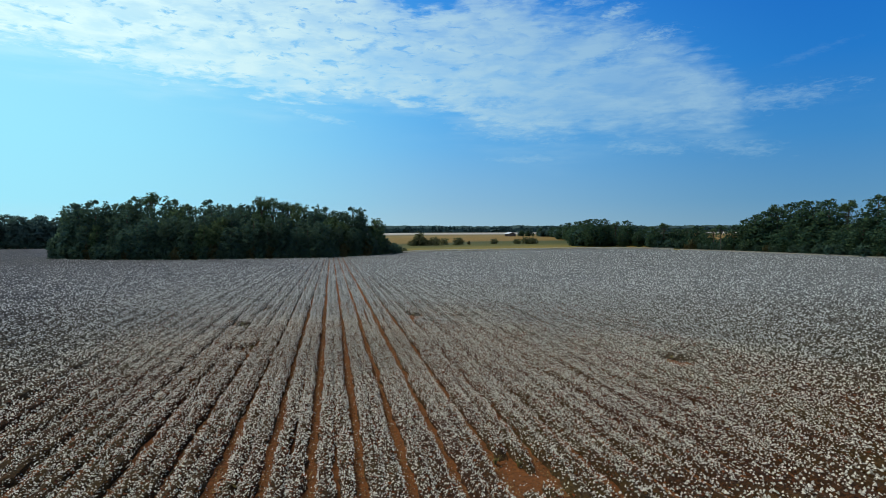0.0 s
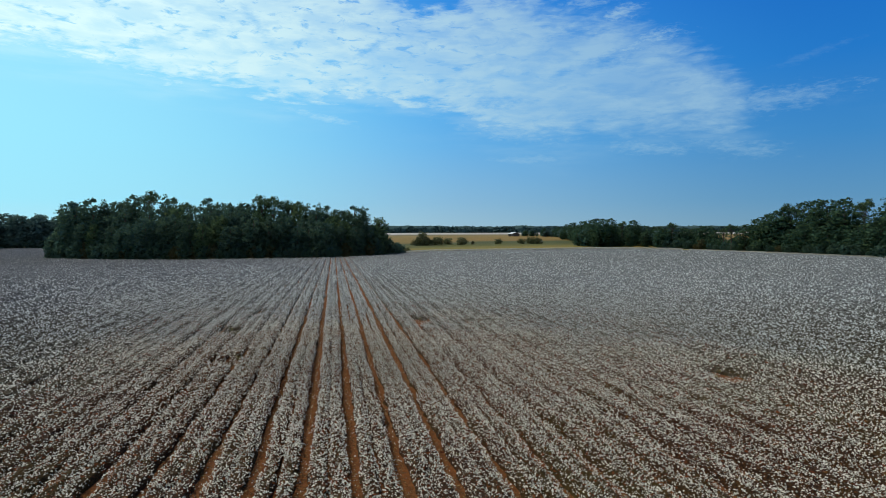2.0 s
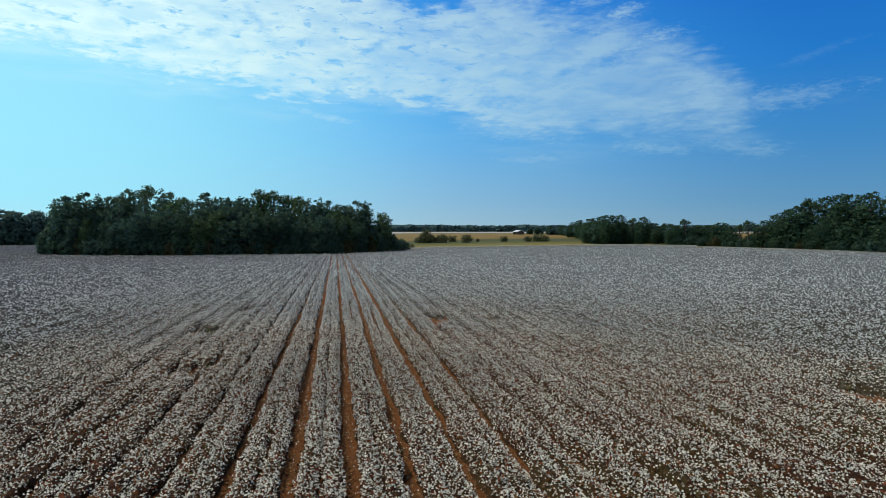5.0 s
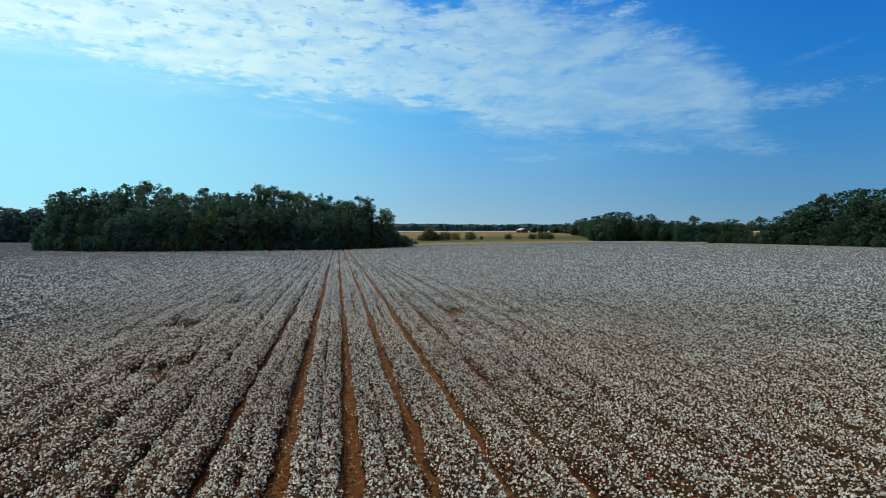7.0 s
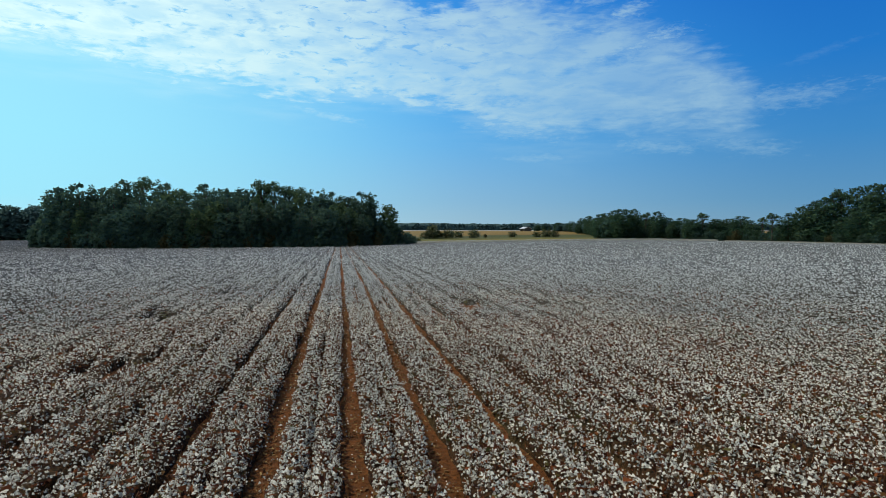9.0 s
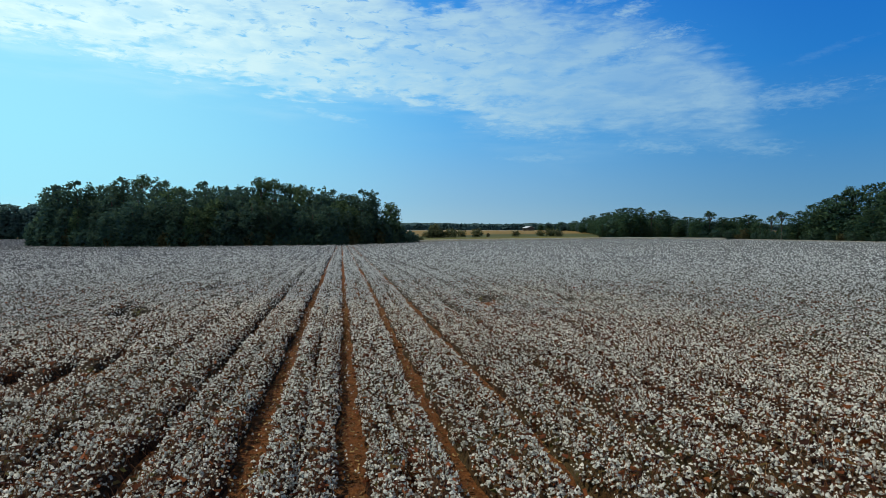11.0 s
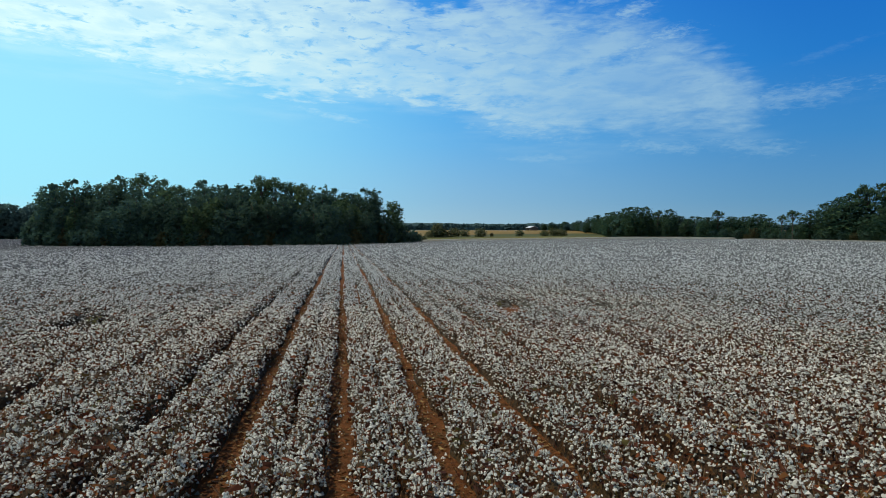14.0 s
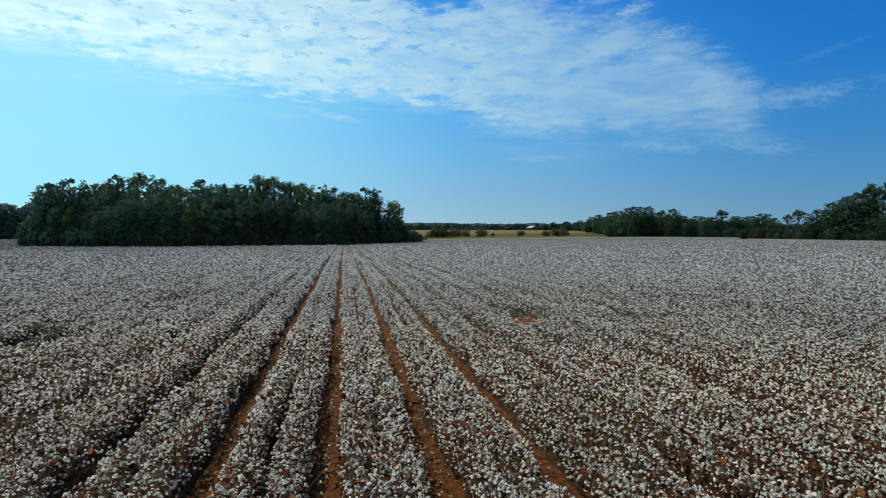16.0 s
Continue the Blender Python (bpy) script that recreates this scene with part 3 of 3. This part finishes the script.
def weed(x, y, tall, seed):
    """A ragged weed: bent stalks from one root with narrow leaves up their length."""
    r = np.random.RandomState(seed)
    plant_ob = tagged(new("weed", None), "ragged yellow-green weed standing on bare red soil", "weed", "weeds in the cotton")
    lv, stalks = [], []
    for n in range(9):
        a, out = r.uniform(0, 6.283), tall * r.uniform(0.2, 0.75)
        h = tall * r.uniform(0.6, 1.0)
        tip = np.array((out * math.cos(a), out * math.sin(a), h))
        stalks.append(tube([(0, 0, 0), tip * (0.35, 0.35, 0.55), tip], [0.012, 0.008, 0.003], 3))
        for q in r.uniform(0.25, 1.05, 16):
            p = tip * (q * q, q * q, q)
            way = r.normal(size=3) * (1, 1, 0.5)
            way = way / np.linalg.norm(way) * tall * r.uniform(0.10, 0.22)
            side = np.cross(way, (0, 0, 1)) * 0.3 + r.normal(size=3) * 0.004
            lv.append((np.array([p, p + way * 0.5 + side, p + way, p + way * 0.5 - side]), np.array([(0, 1, 2, 3)])))
    part("stalks", mesh_of("stalks", *join(stalks), BARK), plant_ob, "thin brown stalks")
    part("leaves", mesh_of("leaves", *join(lv), LEAF_WEED), plant_ob)
    plant_ob.matrix_basis = pose(x, y, float(land(x, y)) + 0.02)


# ---------------------------------------------------------------- trees


def tube(points, radii, sides=6):
    """A bent, tapered limb."""
    vs, fs = [], []
    for n, (p, r) in enumerate(zip(points, radii)):
        for k in range(sides):
            a = 6.2832 * k / sides
            vs.append((p[0] + r * math.cos(a), p[1] + r * math.sin(a), p[2]))
        if n:
            for k in range(sides):
                a, b = (n - 1) * sides + k, (n - 1) * sides + (k + 1) % sides
                fs.append((a, b, b + sides, a + sides))
    return np.array(vs, float), np.array(fs)


def leaf_clumps(r, blobs, count, size):
    """Small leafy sprays through and on a handful of rounded masses."""
    blobs = np.array(blobs, float)
    weight = blobs[:, 3] * blobs[:, 4]
    which = r.choice(len(blobs), count, p=weight / weight.sum())
    way = r.normal(size=(count, 3))
    way /= np.linalg.norm(way, axis=1)[:, None]
    inner = r.uniform(0, 1, count) < 0.12
    deep = np.where(inner, r.uniform(0.4, 0.75, count), r.uniform(0.12, 1.0, count) ** 0.45 * r.uniform(0.9, 1.12, count))
    spot = blobs[which, :3] + way * deep[:, None] * blobs[which][:, [3, 3, 4]]
    a = way + r.normal(scale=0.8, size=(count, 3))
    a /= np.linalg.norm(a, axis=1)[:, None]
    b = np.cross(a, r.normal(size=(count, 3)))
    b /= np.linalg.norm(b, axis=1)[:, None]
    c = np.cross(a, b)
    s = (size * r.uniform(0.55, 1.35, count) * np.where(inner, 1.7, 1.0))[:, None]
    v = np.stack([spot - b * s - c * s * 0.5, spot + b * s - c * s * 0.5, spot + c * s * 0.9 + a * s * 0.3], 1)
    n = way * (1, 1, 0.5) + r.normal(scale=0.25, size=(count, 3))
    n /= np.linalg.norm(n, axis=1)[:, None]
    return v.reshape(-1, 3), np.arange(count * 3).reshape(-1, 3), np.repeat(n, 3, 0)


def tree_kind(name, seed, tall, wide, base, leaf, count, size, label, category="tree", lumps=16, open_top=0.0, dense=True):
    """One tree: a tapered trunk with limbs, and a crown of many leafy sprays; the crown runs from base to tall."""
    r = np.random.RandomState(seed)
    tree = tagged(new(name, None), label, category, "woodland " + category + "s")
    blobs, limbs = [], []
    lean = r.uniform(-0.03, 0.03, 2)
    for n in range(lumps):
        f = (n + r.uniform(0.2, 0.8)) / lumps
        bulge = math.sqrt(max(0.05, 1 - abs(2 * min(f, 0.98) - 0.85) ** 2.4 / 1.45))
        rad = wide * r.uniform(0.30, 0.5) * (0.55 + 0.45 * bulge) * (1.0 - 0.25 * f)
        ring = max(0.0, wide * bulge - rad) * r.uniform(0.55, 1.0)
        z = min(base + (tall - base) * f, tall - rad * 0.8)
        a = 2.4 * n + r.uniform(-0.5, 0.5)
        c = (ring * math.cos(a) + lean[0] * z, ring * math.sin(a) + lean[1] * z, z)
        blobs.append((*c, rad, rad * r.uniform(0.75, 1.0)))
        if n % 3 == 0:
            z0 = max(base * 0.6, z - ring * 0.9 - 1.0)
            limbs.append(tube([(lean[0] * z0, lean[1] * z0, z0), (c[0] * 0.55, c[1] * 0.55, z - rad * 0.4), c], [0.022 * wide, 0.014 * wide, 0.005 * wide], 4))
    # the closed middle of the crown
    for f in (0.16, 0.4, 0.62):
        bulge = math.sqrt(max(0.05, 1 - abs(2 * f - 0.85) ** 2.4 / 1.45))
        z = base + (tall - base) * f
        if dense:
            blobs.append((lean[0] * z, lean[1] * z, z, wide * 0.84 * bulge, (tall - base) * 0.24))
    for n in range(int(open_top)):
        a, out = 2.4 * n, wide * math.sqrt(r.uniform(0.01, 0.6))
        top = (out * math.cos(a), out * math.sin(a), tall * (1.0 - 0.22 * (out / wide) ** 2) - r.uniform(0, 0.16) * tall)
        blobs.append((*top, wide * 0.26, wide * 0.30))
        limbs.append(tube([(0, 0, tall * 0.6), (top[0] * 0.6, top[1] * 0.6, tall * 0.82), top], [0.02 * wide, 0.012 * wide, 0.004 * wide], 5))
    hs = np.linspace(0, 0.9, 6)
    trunk = tube([(lean[0] * tall * h + 0.1 * math.sin(3 * h + seed), lean[1] * tall * h, tall * h) for h in hs], [0.018 * tall * (1.25 - 1.2 * h) + 0.02 for h in hs], 6)
    part("trunk", mesh_of("trunk", *join([trunk] + limbs), BARK), tree)
    v, f, n = leaf_clumps(r, blobs, count, size)
    v[:, 2] *= tall / np.percentile(v[:, 2], 99.6)
    me = mesh_of("crown", v, f, leaf, True)
    me.normals_split_custom_set_from_vertices(n.tolist())
    part("crown", me, tree)
    return tree


KINDS = {
    "oak": tree_kind("oak_tree", 11, 20, 5.2, 2.0, LEAF, 3000, 0.36, "tall broadleaf tree with dense dark green crown", lumps=34),
    "wide": tree_kind("oak_tree", 12, 18, 6.2, 1.5, LEAF, 3200, 0.38, "spreading broadleaf tree with dense dark green crown", lumps=38),
    "slim": tree_kind("poplar_tree", 13, 21, 3.4, 3.0, LEAF, 2300, 0.32, "slender broadleaf tree with dark green crown", lumps=20),
    "airy": tree_kind("ash_tree", 14, 22, 3.7, 11.0, LEAF_PALE, 1500, 0.23, "tall thin-leaved tree with an open pale green top", lumps=12, open_top=20, dense=False),
    "pale": tree_kind("elm_tree", 15, 16, 4.8, 1.0, LEAF_PALE, 2400, 0.36, "broadleaf tree with olive green crown to the ground", lumps=24),
    "far": tree_kind("oak_tree", 18, 18, 6.0, 1.0, LEAF_HAZY, 1500, 0.55, "distant broadleaf tree with dark green crown", lumps=20),
    "dusky": tree_kind("oak_tree", 21, 18, 5.8, 1.2, LEAF_OLIVE, 3000, 0.37, "spreading broadleaf tree with dull olive green crown", lumps=36),
    "dim": tree_kind("elm_tree", 22, 20, 4.8, 1.0, LEAF_OLIVE, 2600, 0.34, "upright broadleaf tree with dull olive green crown", lumps=30),
    "shrub": tree_kind("shrub", 16, 5, 3.0, 0.1, LEAF, 560, 0.32, "dense dark green shrub at the wood's edge", "shrub", lumps=12),
    "bush": tree_kind("bush", 19, 5, 3.0, 0.1, LEAF_DRY, 700, 0.26, "rounded grey-green bush on the dry grassland", "bush", lumps=12),
    "rust": tree_kind("shrub", 17, 5, 2.8, 0.1, LEAF_RUST, 500, 0.31, "dull brownish autumn shrub beside the field", "shrub", lumps=11),
}
USED = set()


for n, (x, y, tall) in enumerate([(-7.5, 48.6, 0.42), (-6.9, 47.4, 0.36), (-5.4, 38.3, 0.3), (20.7, 29.5, 0.36), (19.9, 28.6, 0.3), (7.6, 51.6, 0.34), (5.5, 15.9, 0.34), (6.2, 15.5, 0.3)]):
    weed(x, y, tall, 600 + n)


def plant(kind, x, y, top, wide=1.0, turn=0.0):
    """A tree of that kind at x, y, whose top is at the height top."""
    z = float(land(x, y)) - 0.05
    proto = KINDS[kind]
    tall = {"oak": 20, "wide": 18, "slim": 21, "airy": 22, "pale": 16, "far": 18, "dusky": 18, "dim": 20, "shrub": 5, "bush": 5, "rust": 5}[kind]
    s = (top - z) / tall
    w = s * wide * (1.0 + 0.8 * max(0.0, 1.0 - s)) if kind not in ("shrub", "bush", "rust", "airy") else s * wide
    m = Matrix.Translation((x, y, z)) @ Matrix.Rotation(turn, 4, "Z") @ Matrix.Diagonal((w, w, s, 1))
    if kind in USED:
        return copy_thing(proto, m @ Matrix.Diagonal((*(1 / a for a in proto.scale), 1)))
    USED.add(kind)
    proto.matrix_basis = m
    return proto


R = random.Random(5)
# the skyline of the wood behind the field: kind, x, y, height of the top
SKYLINE = [("oak", -104, 262, 19.3), ("wide", -98.7, 255, 19.1), ("oak", -90.5, 250, 20.3), ("slim", -87.6, 252, 19.7), ("wide", -84.8, 258, 19.7), ("oak", -75.8, 250, 21.4),
           ("airy", -78.2, 277, 25.6), ("slim", -65.1, 252, 21.8), ("oak", -60.7, 250, 20.6), ("airy", -58.5, 262, 20.0), ("oak", -47.8, 250, 20.8), ("oak", -42.1, 246, 18.4)]
SKYLINE += [("wide", -36.2, 243, 17.4), ("wide", -31.5, 240, 18.5), ("airy", -25.9, 232, 21.6), ("airy", -22.2, 234, 21.3), ("slim", -19.2, 236, 19.0), ("airy", -16.5, 238, 20.0),
            ("airy", -13.0, 238, 19.6), ("slim", -9.6, 236, 18.0), ("slim", -5.0, 233, 18.2), ("oak", -1.2, 234, 17.4), ("wide", 3.7, 232, 15.8), ("oak", 7.5, 229, 17.0), ("slim", 11.4, 230, 17.0)]
SKYLINE += [("pale", 17.4, 230, 13.0)]
for kind, x, y, top in SKYLINE:
    plant(kind, x, y, top, R.uniform(1.05, 1.3) if kind != "airy" else 1.15, R.uniform(0, 6.28))


def wood_front(x):
    return float(np.interp(x, [-113, -80, -55, -25, 0, 14, 27], [258, 234, 220, 214, 212, 223, 240]))


for row, (gap, low, high) in enumerate([(4.6, 9, 13.5), (5.4, 12.5, 16), (6.5, 15.5, 18.2)]):
    x = -102.0
    while x < 13:
        y = wood_front(x) + 3.5 + row * 7 + R.uniform(-2, 2)
        fall = min(1.0, 0.72 + 0.28 * (14 - x) / 40) * min(1.0, 0.7 + 0.3 * (x + 103) / 20)
        plant(R.choice(["oak", "wide", "oak", "pale", "slim"]), x, y, R.uniform(low, high) * fall, R.uniform(0.9, 1.25), R.uniform(0, 6.28))
        x += gap * R.uniform(0.75, 1.25)
x = -108.0
while x < 27:
    plant(R.choice(["shrub", "shrub", "shrub", "rust"]), x, wood_front(x) + R.uniform(0.6, 2.2), R.uniform(1.6, 4.2), R.uniform(0.9, 1.3), R.uniform(0, 6.28))
    x += R.uniform(2.0, 3.6)
for x, y, top in [(14.5, 226, 8.0), (18.5, 231, 6.8), (21.8, 232, 5.4), (25.3, 234, 3.6), (28, 239, 2.2), (-108.5, 258, 5.5), (-105.5, 257, 9.5)]:
    plant("shrub", x, y, top, 0.9, R.uniform(0, 6.28))

# the wood across the fields on the other side of it
x = -335.0
while x < -130:
    for row in range(1):
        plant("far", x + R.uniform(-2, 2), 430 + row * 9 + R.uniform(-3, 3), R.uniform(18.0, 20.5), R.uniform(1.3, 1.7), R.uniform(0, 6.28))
    plant("shrub", x + 2, 427, R.uniform(1.0, 3.5), 1.6, R.uniform(0, 6.28))
    x += R.uniform(5.5, 8.0)

# the low wood and the taller one at the other end of the field
EAST = [("wide", 174.6, 520, 8.6), ("wide", 185.2, 500, 10.6), ("wide", 189.5, 480, 11.3), ("wide", 181.9, 440, 13.1), ("wide", 178.3, 420, 14.2), ("wide", 168, 380, 14.3), ("wide", 153.7, 340, 14.0),
        ("oak", 131.9, 285, 13.6), ("wide", 131.2, 276, 13.9), ("pale", 138.5, 278, 14.0), ("airy", 147.8, 285, 12.9), ("slim", 156.3, 288, 13.3), ("wide", 168.5, 300, 10.4), ("wide", 170.3, 290, 10.2),
        ("wide", 146.7, 245, 8.7), ("airy", 150.4, 243, 11.6), ("wide", 154.2, 240, 8.9)]
EAST += [("wide", 159, 238, 8.9), ("wide", 160, 232, 9.8), ("pale", 159.5, 225, 8.0), ("airy", 152.1, 210, 9.0), ("airy", 149.8, 202, 10.3), ("oak", 152.4, 198, 10.0), ("pale", 153.3, 192, 12.0),
         ("oak", 153.3, 188, 13.3), ("oak", 154.3, 185, 14.6), ("oak", 155, 182, 15.6), ("airy", 155.3, 179, 17.2), ("oak", 158, 176, 17.2), ("oak", 158.5, 171, 17.7), ("wide", 158, 166, 17.5),
         ("oak", 157, 159, 17.5), ("airy", 156, 151, 17.2), ("oak", 158, 143, 18.0), ("wide", 157, 133, 17.4), ("oak", 158, 121, 18.0), ("wide", 158, 108, 17.6)]
DULL = {"wide": "dusky", "oak": "dim", "pale": "dim", "slim": "dim", "airy": "airy", "shrub": "shrub"}
for kind, x, y, top in EAST:
    plant(DULL[kind], x, y, top, R.uniform(1.2, 1.5), R.uniform(0, 6.28))

# undergrowth and lower trees: the long wood beside the field, then the clumps at its corner
y = 92.0
while y < 246:
    front = float(np.interp(y, [92, 150, 200, 228, 246], [151.5, 151.5, 152, 151, 145]))
    high = float(np.interp(y, [92, 170, 182, 200, 246], [15.5, 15.5, 12, 7.5, 7.0]))
    plant(R.choice(["shrub", "rust", "shrub"]), front + R.uniform(-0.8, 0.8), y, R.uniform(2.0, 4.5), R.uniform(1.0, 1.4), R.uniform(0, 6.28))
    for row in range(2):
        top = high * R.uniform(0.62, 0.8) * (0.85 + 0.12 * row)
        plant(R.choice(["dim", "dusky", "dim", "dusky"]), front + 3 + row * 7 + R.uniform(-1, 1), y + R.uniform(-1.5, 1.5), top, R.uniform(1.1, 1.4), R.uniform(0, 6.28))
    y += R.uniform(3.6, 5.2)
for n in range(24):
    x = R.uniform(127, 146)
    plant(R.choice(["dusky", "dim", "dim", "shrub"]), x, 272 + (x - 127) * 0.4 + R.uniform(0, 26), R.uniform(4.5, 10.5), R.uniform(1.0, 1.35), R.uniform(0, 6.28))
for n in range(18):
    plant("dusky", R.uniform(160, 205), R.uniform(305, 420), R.uniform(7, 11.5), R.uniform(1.1, 1.4), R.uniform(0, 6.28))
for n in range(16):
    x = R.uniform(172, 200)
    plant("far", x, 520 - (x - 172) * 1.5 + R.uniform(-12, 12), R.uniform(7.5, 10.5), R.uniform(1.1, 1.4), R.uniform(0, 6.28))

# trees that close the low wood behind into one belt
BELT = [(176, 515), (188, 482), (181, 435), (168, 382), (152, 342), (132, 292), (148, 288), (168, 296)]
for (xa, ya), (xb, yb) in zip(BELT, BELT[1:]):
    steps = int(math.hypot(xb - xa, (yb - ya) * 0.4) / 4.5) + 1
    for n in range(steps):
        q = n / steps
        x, y = xa + (xb - xa) * q, ya + (yb - ya) * q
        plant(R.choice(["far", "dusky", "dim"]), x + R.uniform(-2, 2), y + R.uniform(2, 8), R.uniform(8.5, 11.0) * (0.8 if y > 470 else 1.0), R.uniform(1.2, 1.6), R.uniform(0, 6.28))
for n in range(14):
    plant(R.choice(["dusky", "dim", "far"]), R.uniform(143, 166), R.uniform(246, 268), R.uniform(6.0, 8.6), R.uniform(1.3, 1.7), R.uniform(0, 6.28))

# single trees and bushes on the grassland
for kind, x, y, top, wide in [("bush", 52.6, 350, 8.4, 0.8), ("bush", 56, 352, 4.4, 1.6), ("bush", 49.5, 352, 4.0, 1.4), ("bush", 62.3, 350, 5.2, 1.2), ("bush", 69.8, 360, 4.2, 1.2), ("bush", 76, 345, 5.0, 1.2),
                              ("bush", 100, 350, 3.8, 1.2), ("rust", 84, 352, 2.2, 0.9), ("bush", 112.8, 345, 3.8, 1.3), ("bush", 118.3, 345, 5.2, 1.0), ("bush", 122, 342, 4.6, 1.4), ("bush", 31, 246, 1.4, 0.7)]:
    plant(kind, x, y, top * 0.9, wide * 1.35, R.uniform(0, 6.28))


def far_woods():
    r = np.random.RandomState(77)
    n = 3000
    x = r.uniform(-900, 2400, n)
    y = r.uniform(2000, 2080, n)
    top = 22 + 3.0 * wave(3, x, 160) + 2.0 * wave(4, x, 30)
    z = land(x, y) + r.uniform(0.0, 0.9, n) * top
    blobs = np.stack([x, y, z, np.full(n, 9.0), np.full(n, 4.0)], -1)
    v, f, n = leaf_clumps(r, blobs, 30000, 4.0)
    # the closed mass of crowns behind the first trees
    xs = np.arange(-900, 2400, 7.0)
    crest = 24 + 3.0 * wave(3, xs, 160) + 2.0 * wave(4, xs, 30) + 1.2 * wave(5, xs, 12)
    gx = np.repeat(xs[:, None], 5, 1) + r.uniform(-2, 2, (len(xs), 5))
    gy = 2010 + np.array([0, 4, 16, 34, 60.0])[None] + r.uniform(-2, 2, (len(xs), 5))
    gz = land(gx, gy) + crest[:, None] * np.array([0, 0.62, 0.92, 1.0, 0.9])[None] * r.uniform(0.94, 1.05, (len(xs), 5))
    k = np.arange(gx.size).reshape(gx.shape)
    a, b, c, d = k[:-1, :-1].ravel(), k[1:, :-1].ravel(), k[1:, 1:].ravel(), k[:-1, 1:].ravel()
    v, f = join([(v, f), (np.stack([gx, gy, gz], -1).reshape(-1, 3), np.concatenate([np.stack([a, b, c], -1), np.stack([a, c, d], -1)]))])
    tagged(new("far_woods", mesh_of("far_woods", v, f, LEAF_FAR_HAZE)), "long low line of distant dark woodland", "woods", kind="stuff")


def verge():
    """Pale dry grass along the field's far edge."""
    r = np.random.RandomState(78)
    n = 20000
    x = r.uniform(24, 137, n)
    y = field_end(x) + 0.6 + r.uniform(0, 2.2, n)
    h = r.uniform(0.75, 1.1, n)
    # round the corner and along the wood
    m = r.uniform(0, 1, n) < 0.2
    along = r.uniform(100, 212, n)
    x = np.where(m, np.interp(along, [100, 150, 185, 212], [150.5, 149, 145, 138]) + r.uniform(0.5, 1.8, n), x)
    y = np.where(m, along + 0.8, y)
    h = np.where(m, 0.7 * h, h)
    z = land(x, y)
    w = r.uniform(0.08, 0.22, n)
    lean = r.normal(0, 0.18, (n, 2))
    v = np.stack([np.stack([x - w, y, z], -1), np.stack([x + w, y + 0.05, z], -1), np.stack([x + lean[:, 0], y + lean[:, 1], z + h], -1)], 1)
    tagged(new("verge_grass", mesh_of("verge_grass", v.reshape(-1, 3), np.arange(3 * n).reshape(-1, 3), STRAW)), "pale dry grass along the edge of the field", "grass", kind="stuff")


verge()
far_woods()

# ---------------------------------------------------------------- barn on the low hill


def block(name, size, centre, mat, parent, label="", bevel=0.03):
    bm = bmesh.new()
    bmesh.ops.create_cube(bm, size=1.0)
    bmesh.ops.scale(bm, vec=size, verts=bm.verts)
    bmesh.ops.bevel(bm, geom=bm.edges[:], offset=bevel, segments=1, affect="EDGES")
    bmesh.ops.translate(bm, vec=centre, verts=bm.verts)
    me = bpy.data.meshes.new(name)
    bm.to_mesh(me)
    bm.free()
    me.materials.append(mat)
    return part(name, me, parent, label)


def barn(x, y, turn):
    b = tagged(new("barn", None), "small dark board barn with a pale metal roof", "barn")
    L, W, H, P = 10.0, 6.6, 2.3, 1.5
    block("wall", (L, 0.2, H), (0, W / 2, H / 2), BOARD, b)
    block("wall", (0.2, W - 0.4, H), (L / 2, 0, H / 2), BOARD, b)
    block("wall", (0.2, W - 0.4, H), (-L / 2, 0, H / 2), BOARD, b)
    block("wall", (3.0, 0.2, H), (-L / 2 + 1.5, -W / 2, H / 2), BOARD, b)
    block("wall", (3.0, 0.2, H), (L / 2 - 1.5, -W / 2, H / 2), BOARD, b)
    block("lintel", (4.0, 0.2, 0.4), (0.0, -W / 2, H - 0.25), BOARD, b)
    for side in (-1, 1):
        v = np.array([(-L / 2 - 0.4, side * (W / 2 + 0.5), H - 0.1), (L / 2 + 0.4, side * (W / 2 + 0.5), H - 0.1), (L / 2 + 0.4, 0, H + P), (-L / 2 - 0.4, 0, H + P)])
        v = np.r_[v, v + (0, 0, 0.12)]
        f = np.array([(0, 1, 2, 3), (7, 6, 5, 4), (0, 4, 5, 1), (1, 5, 6, 2), (2, 6, 7, 3), (3, 7, 4, 0)])
        part("roof", mesh_of("roof", v, f, METAL), b, "pale grey sheet metal roof")
    for end in (-1, 1):
        v = np.array([(end * L / 2 + o, w, h) for o in (-0.08, 0.08) for w, h in ((-W / 2, H), (W / 2, H), (0, H + P - 0.15))])
        part("gable", mesh_of("gable", v, np.array([(0, 2, 1), (3, 4, 5), (0, 1, 4), (0, 4, 3), (1, 2, 5), (1, 5, 4), (2, 0, 3), (2, 3, 5)]), BOARD), b)
    b.matrix_basis = pose(x, y, float(land(x, y)), 0, 0, turn)


barn(163, 520, -84)
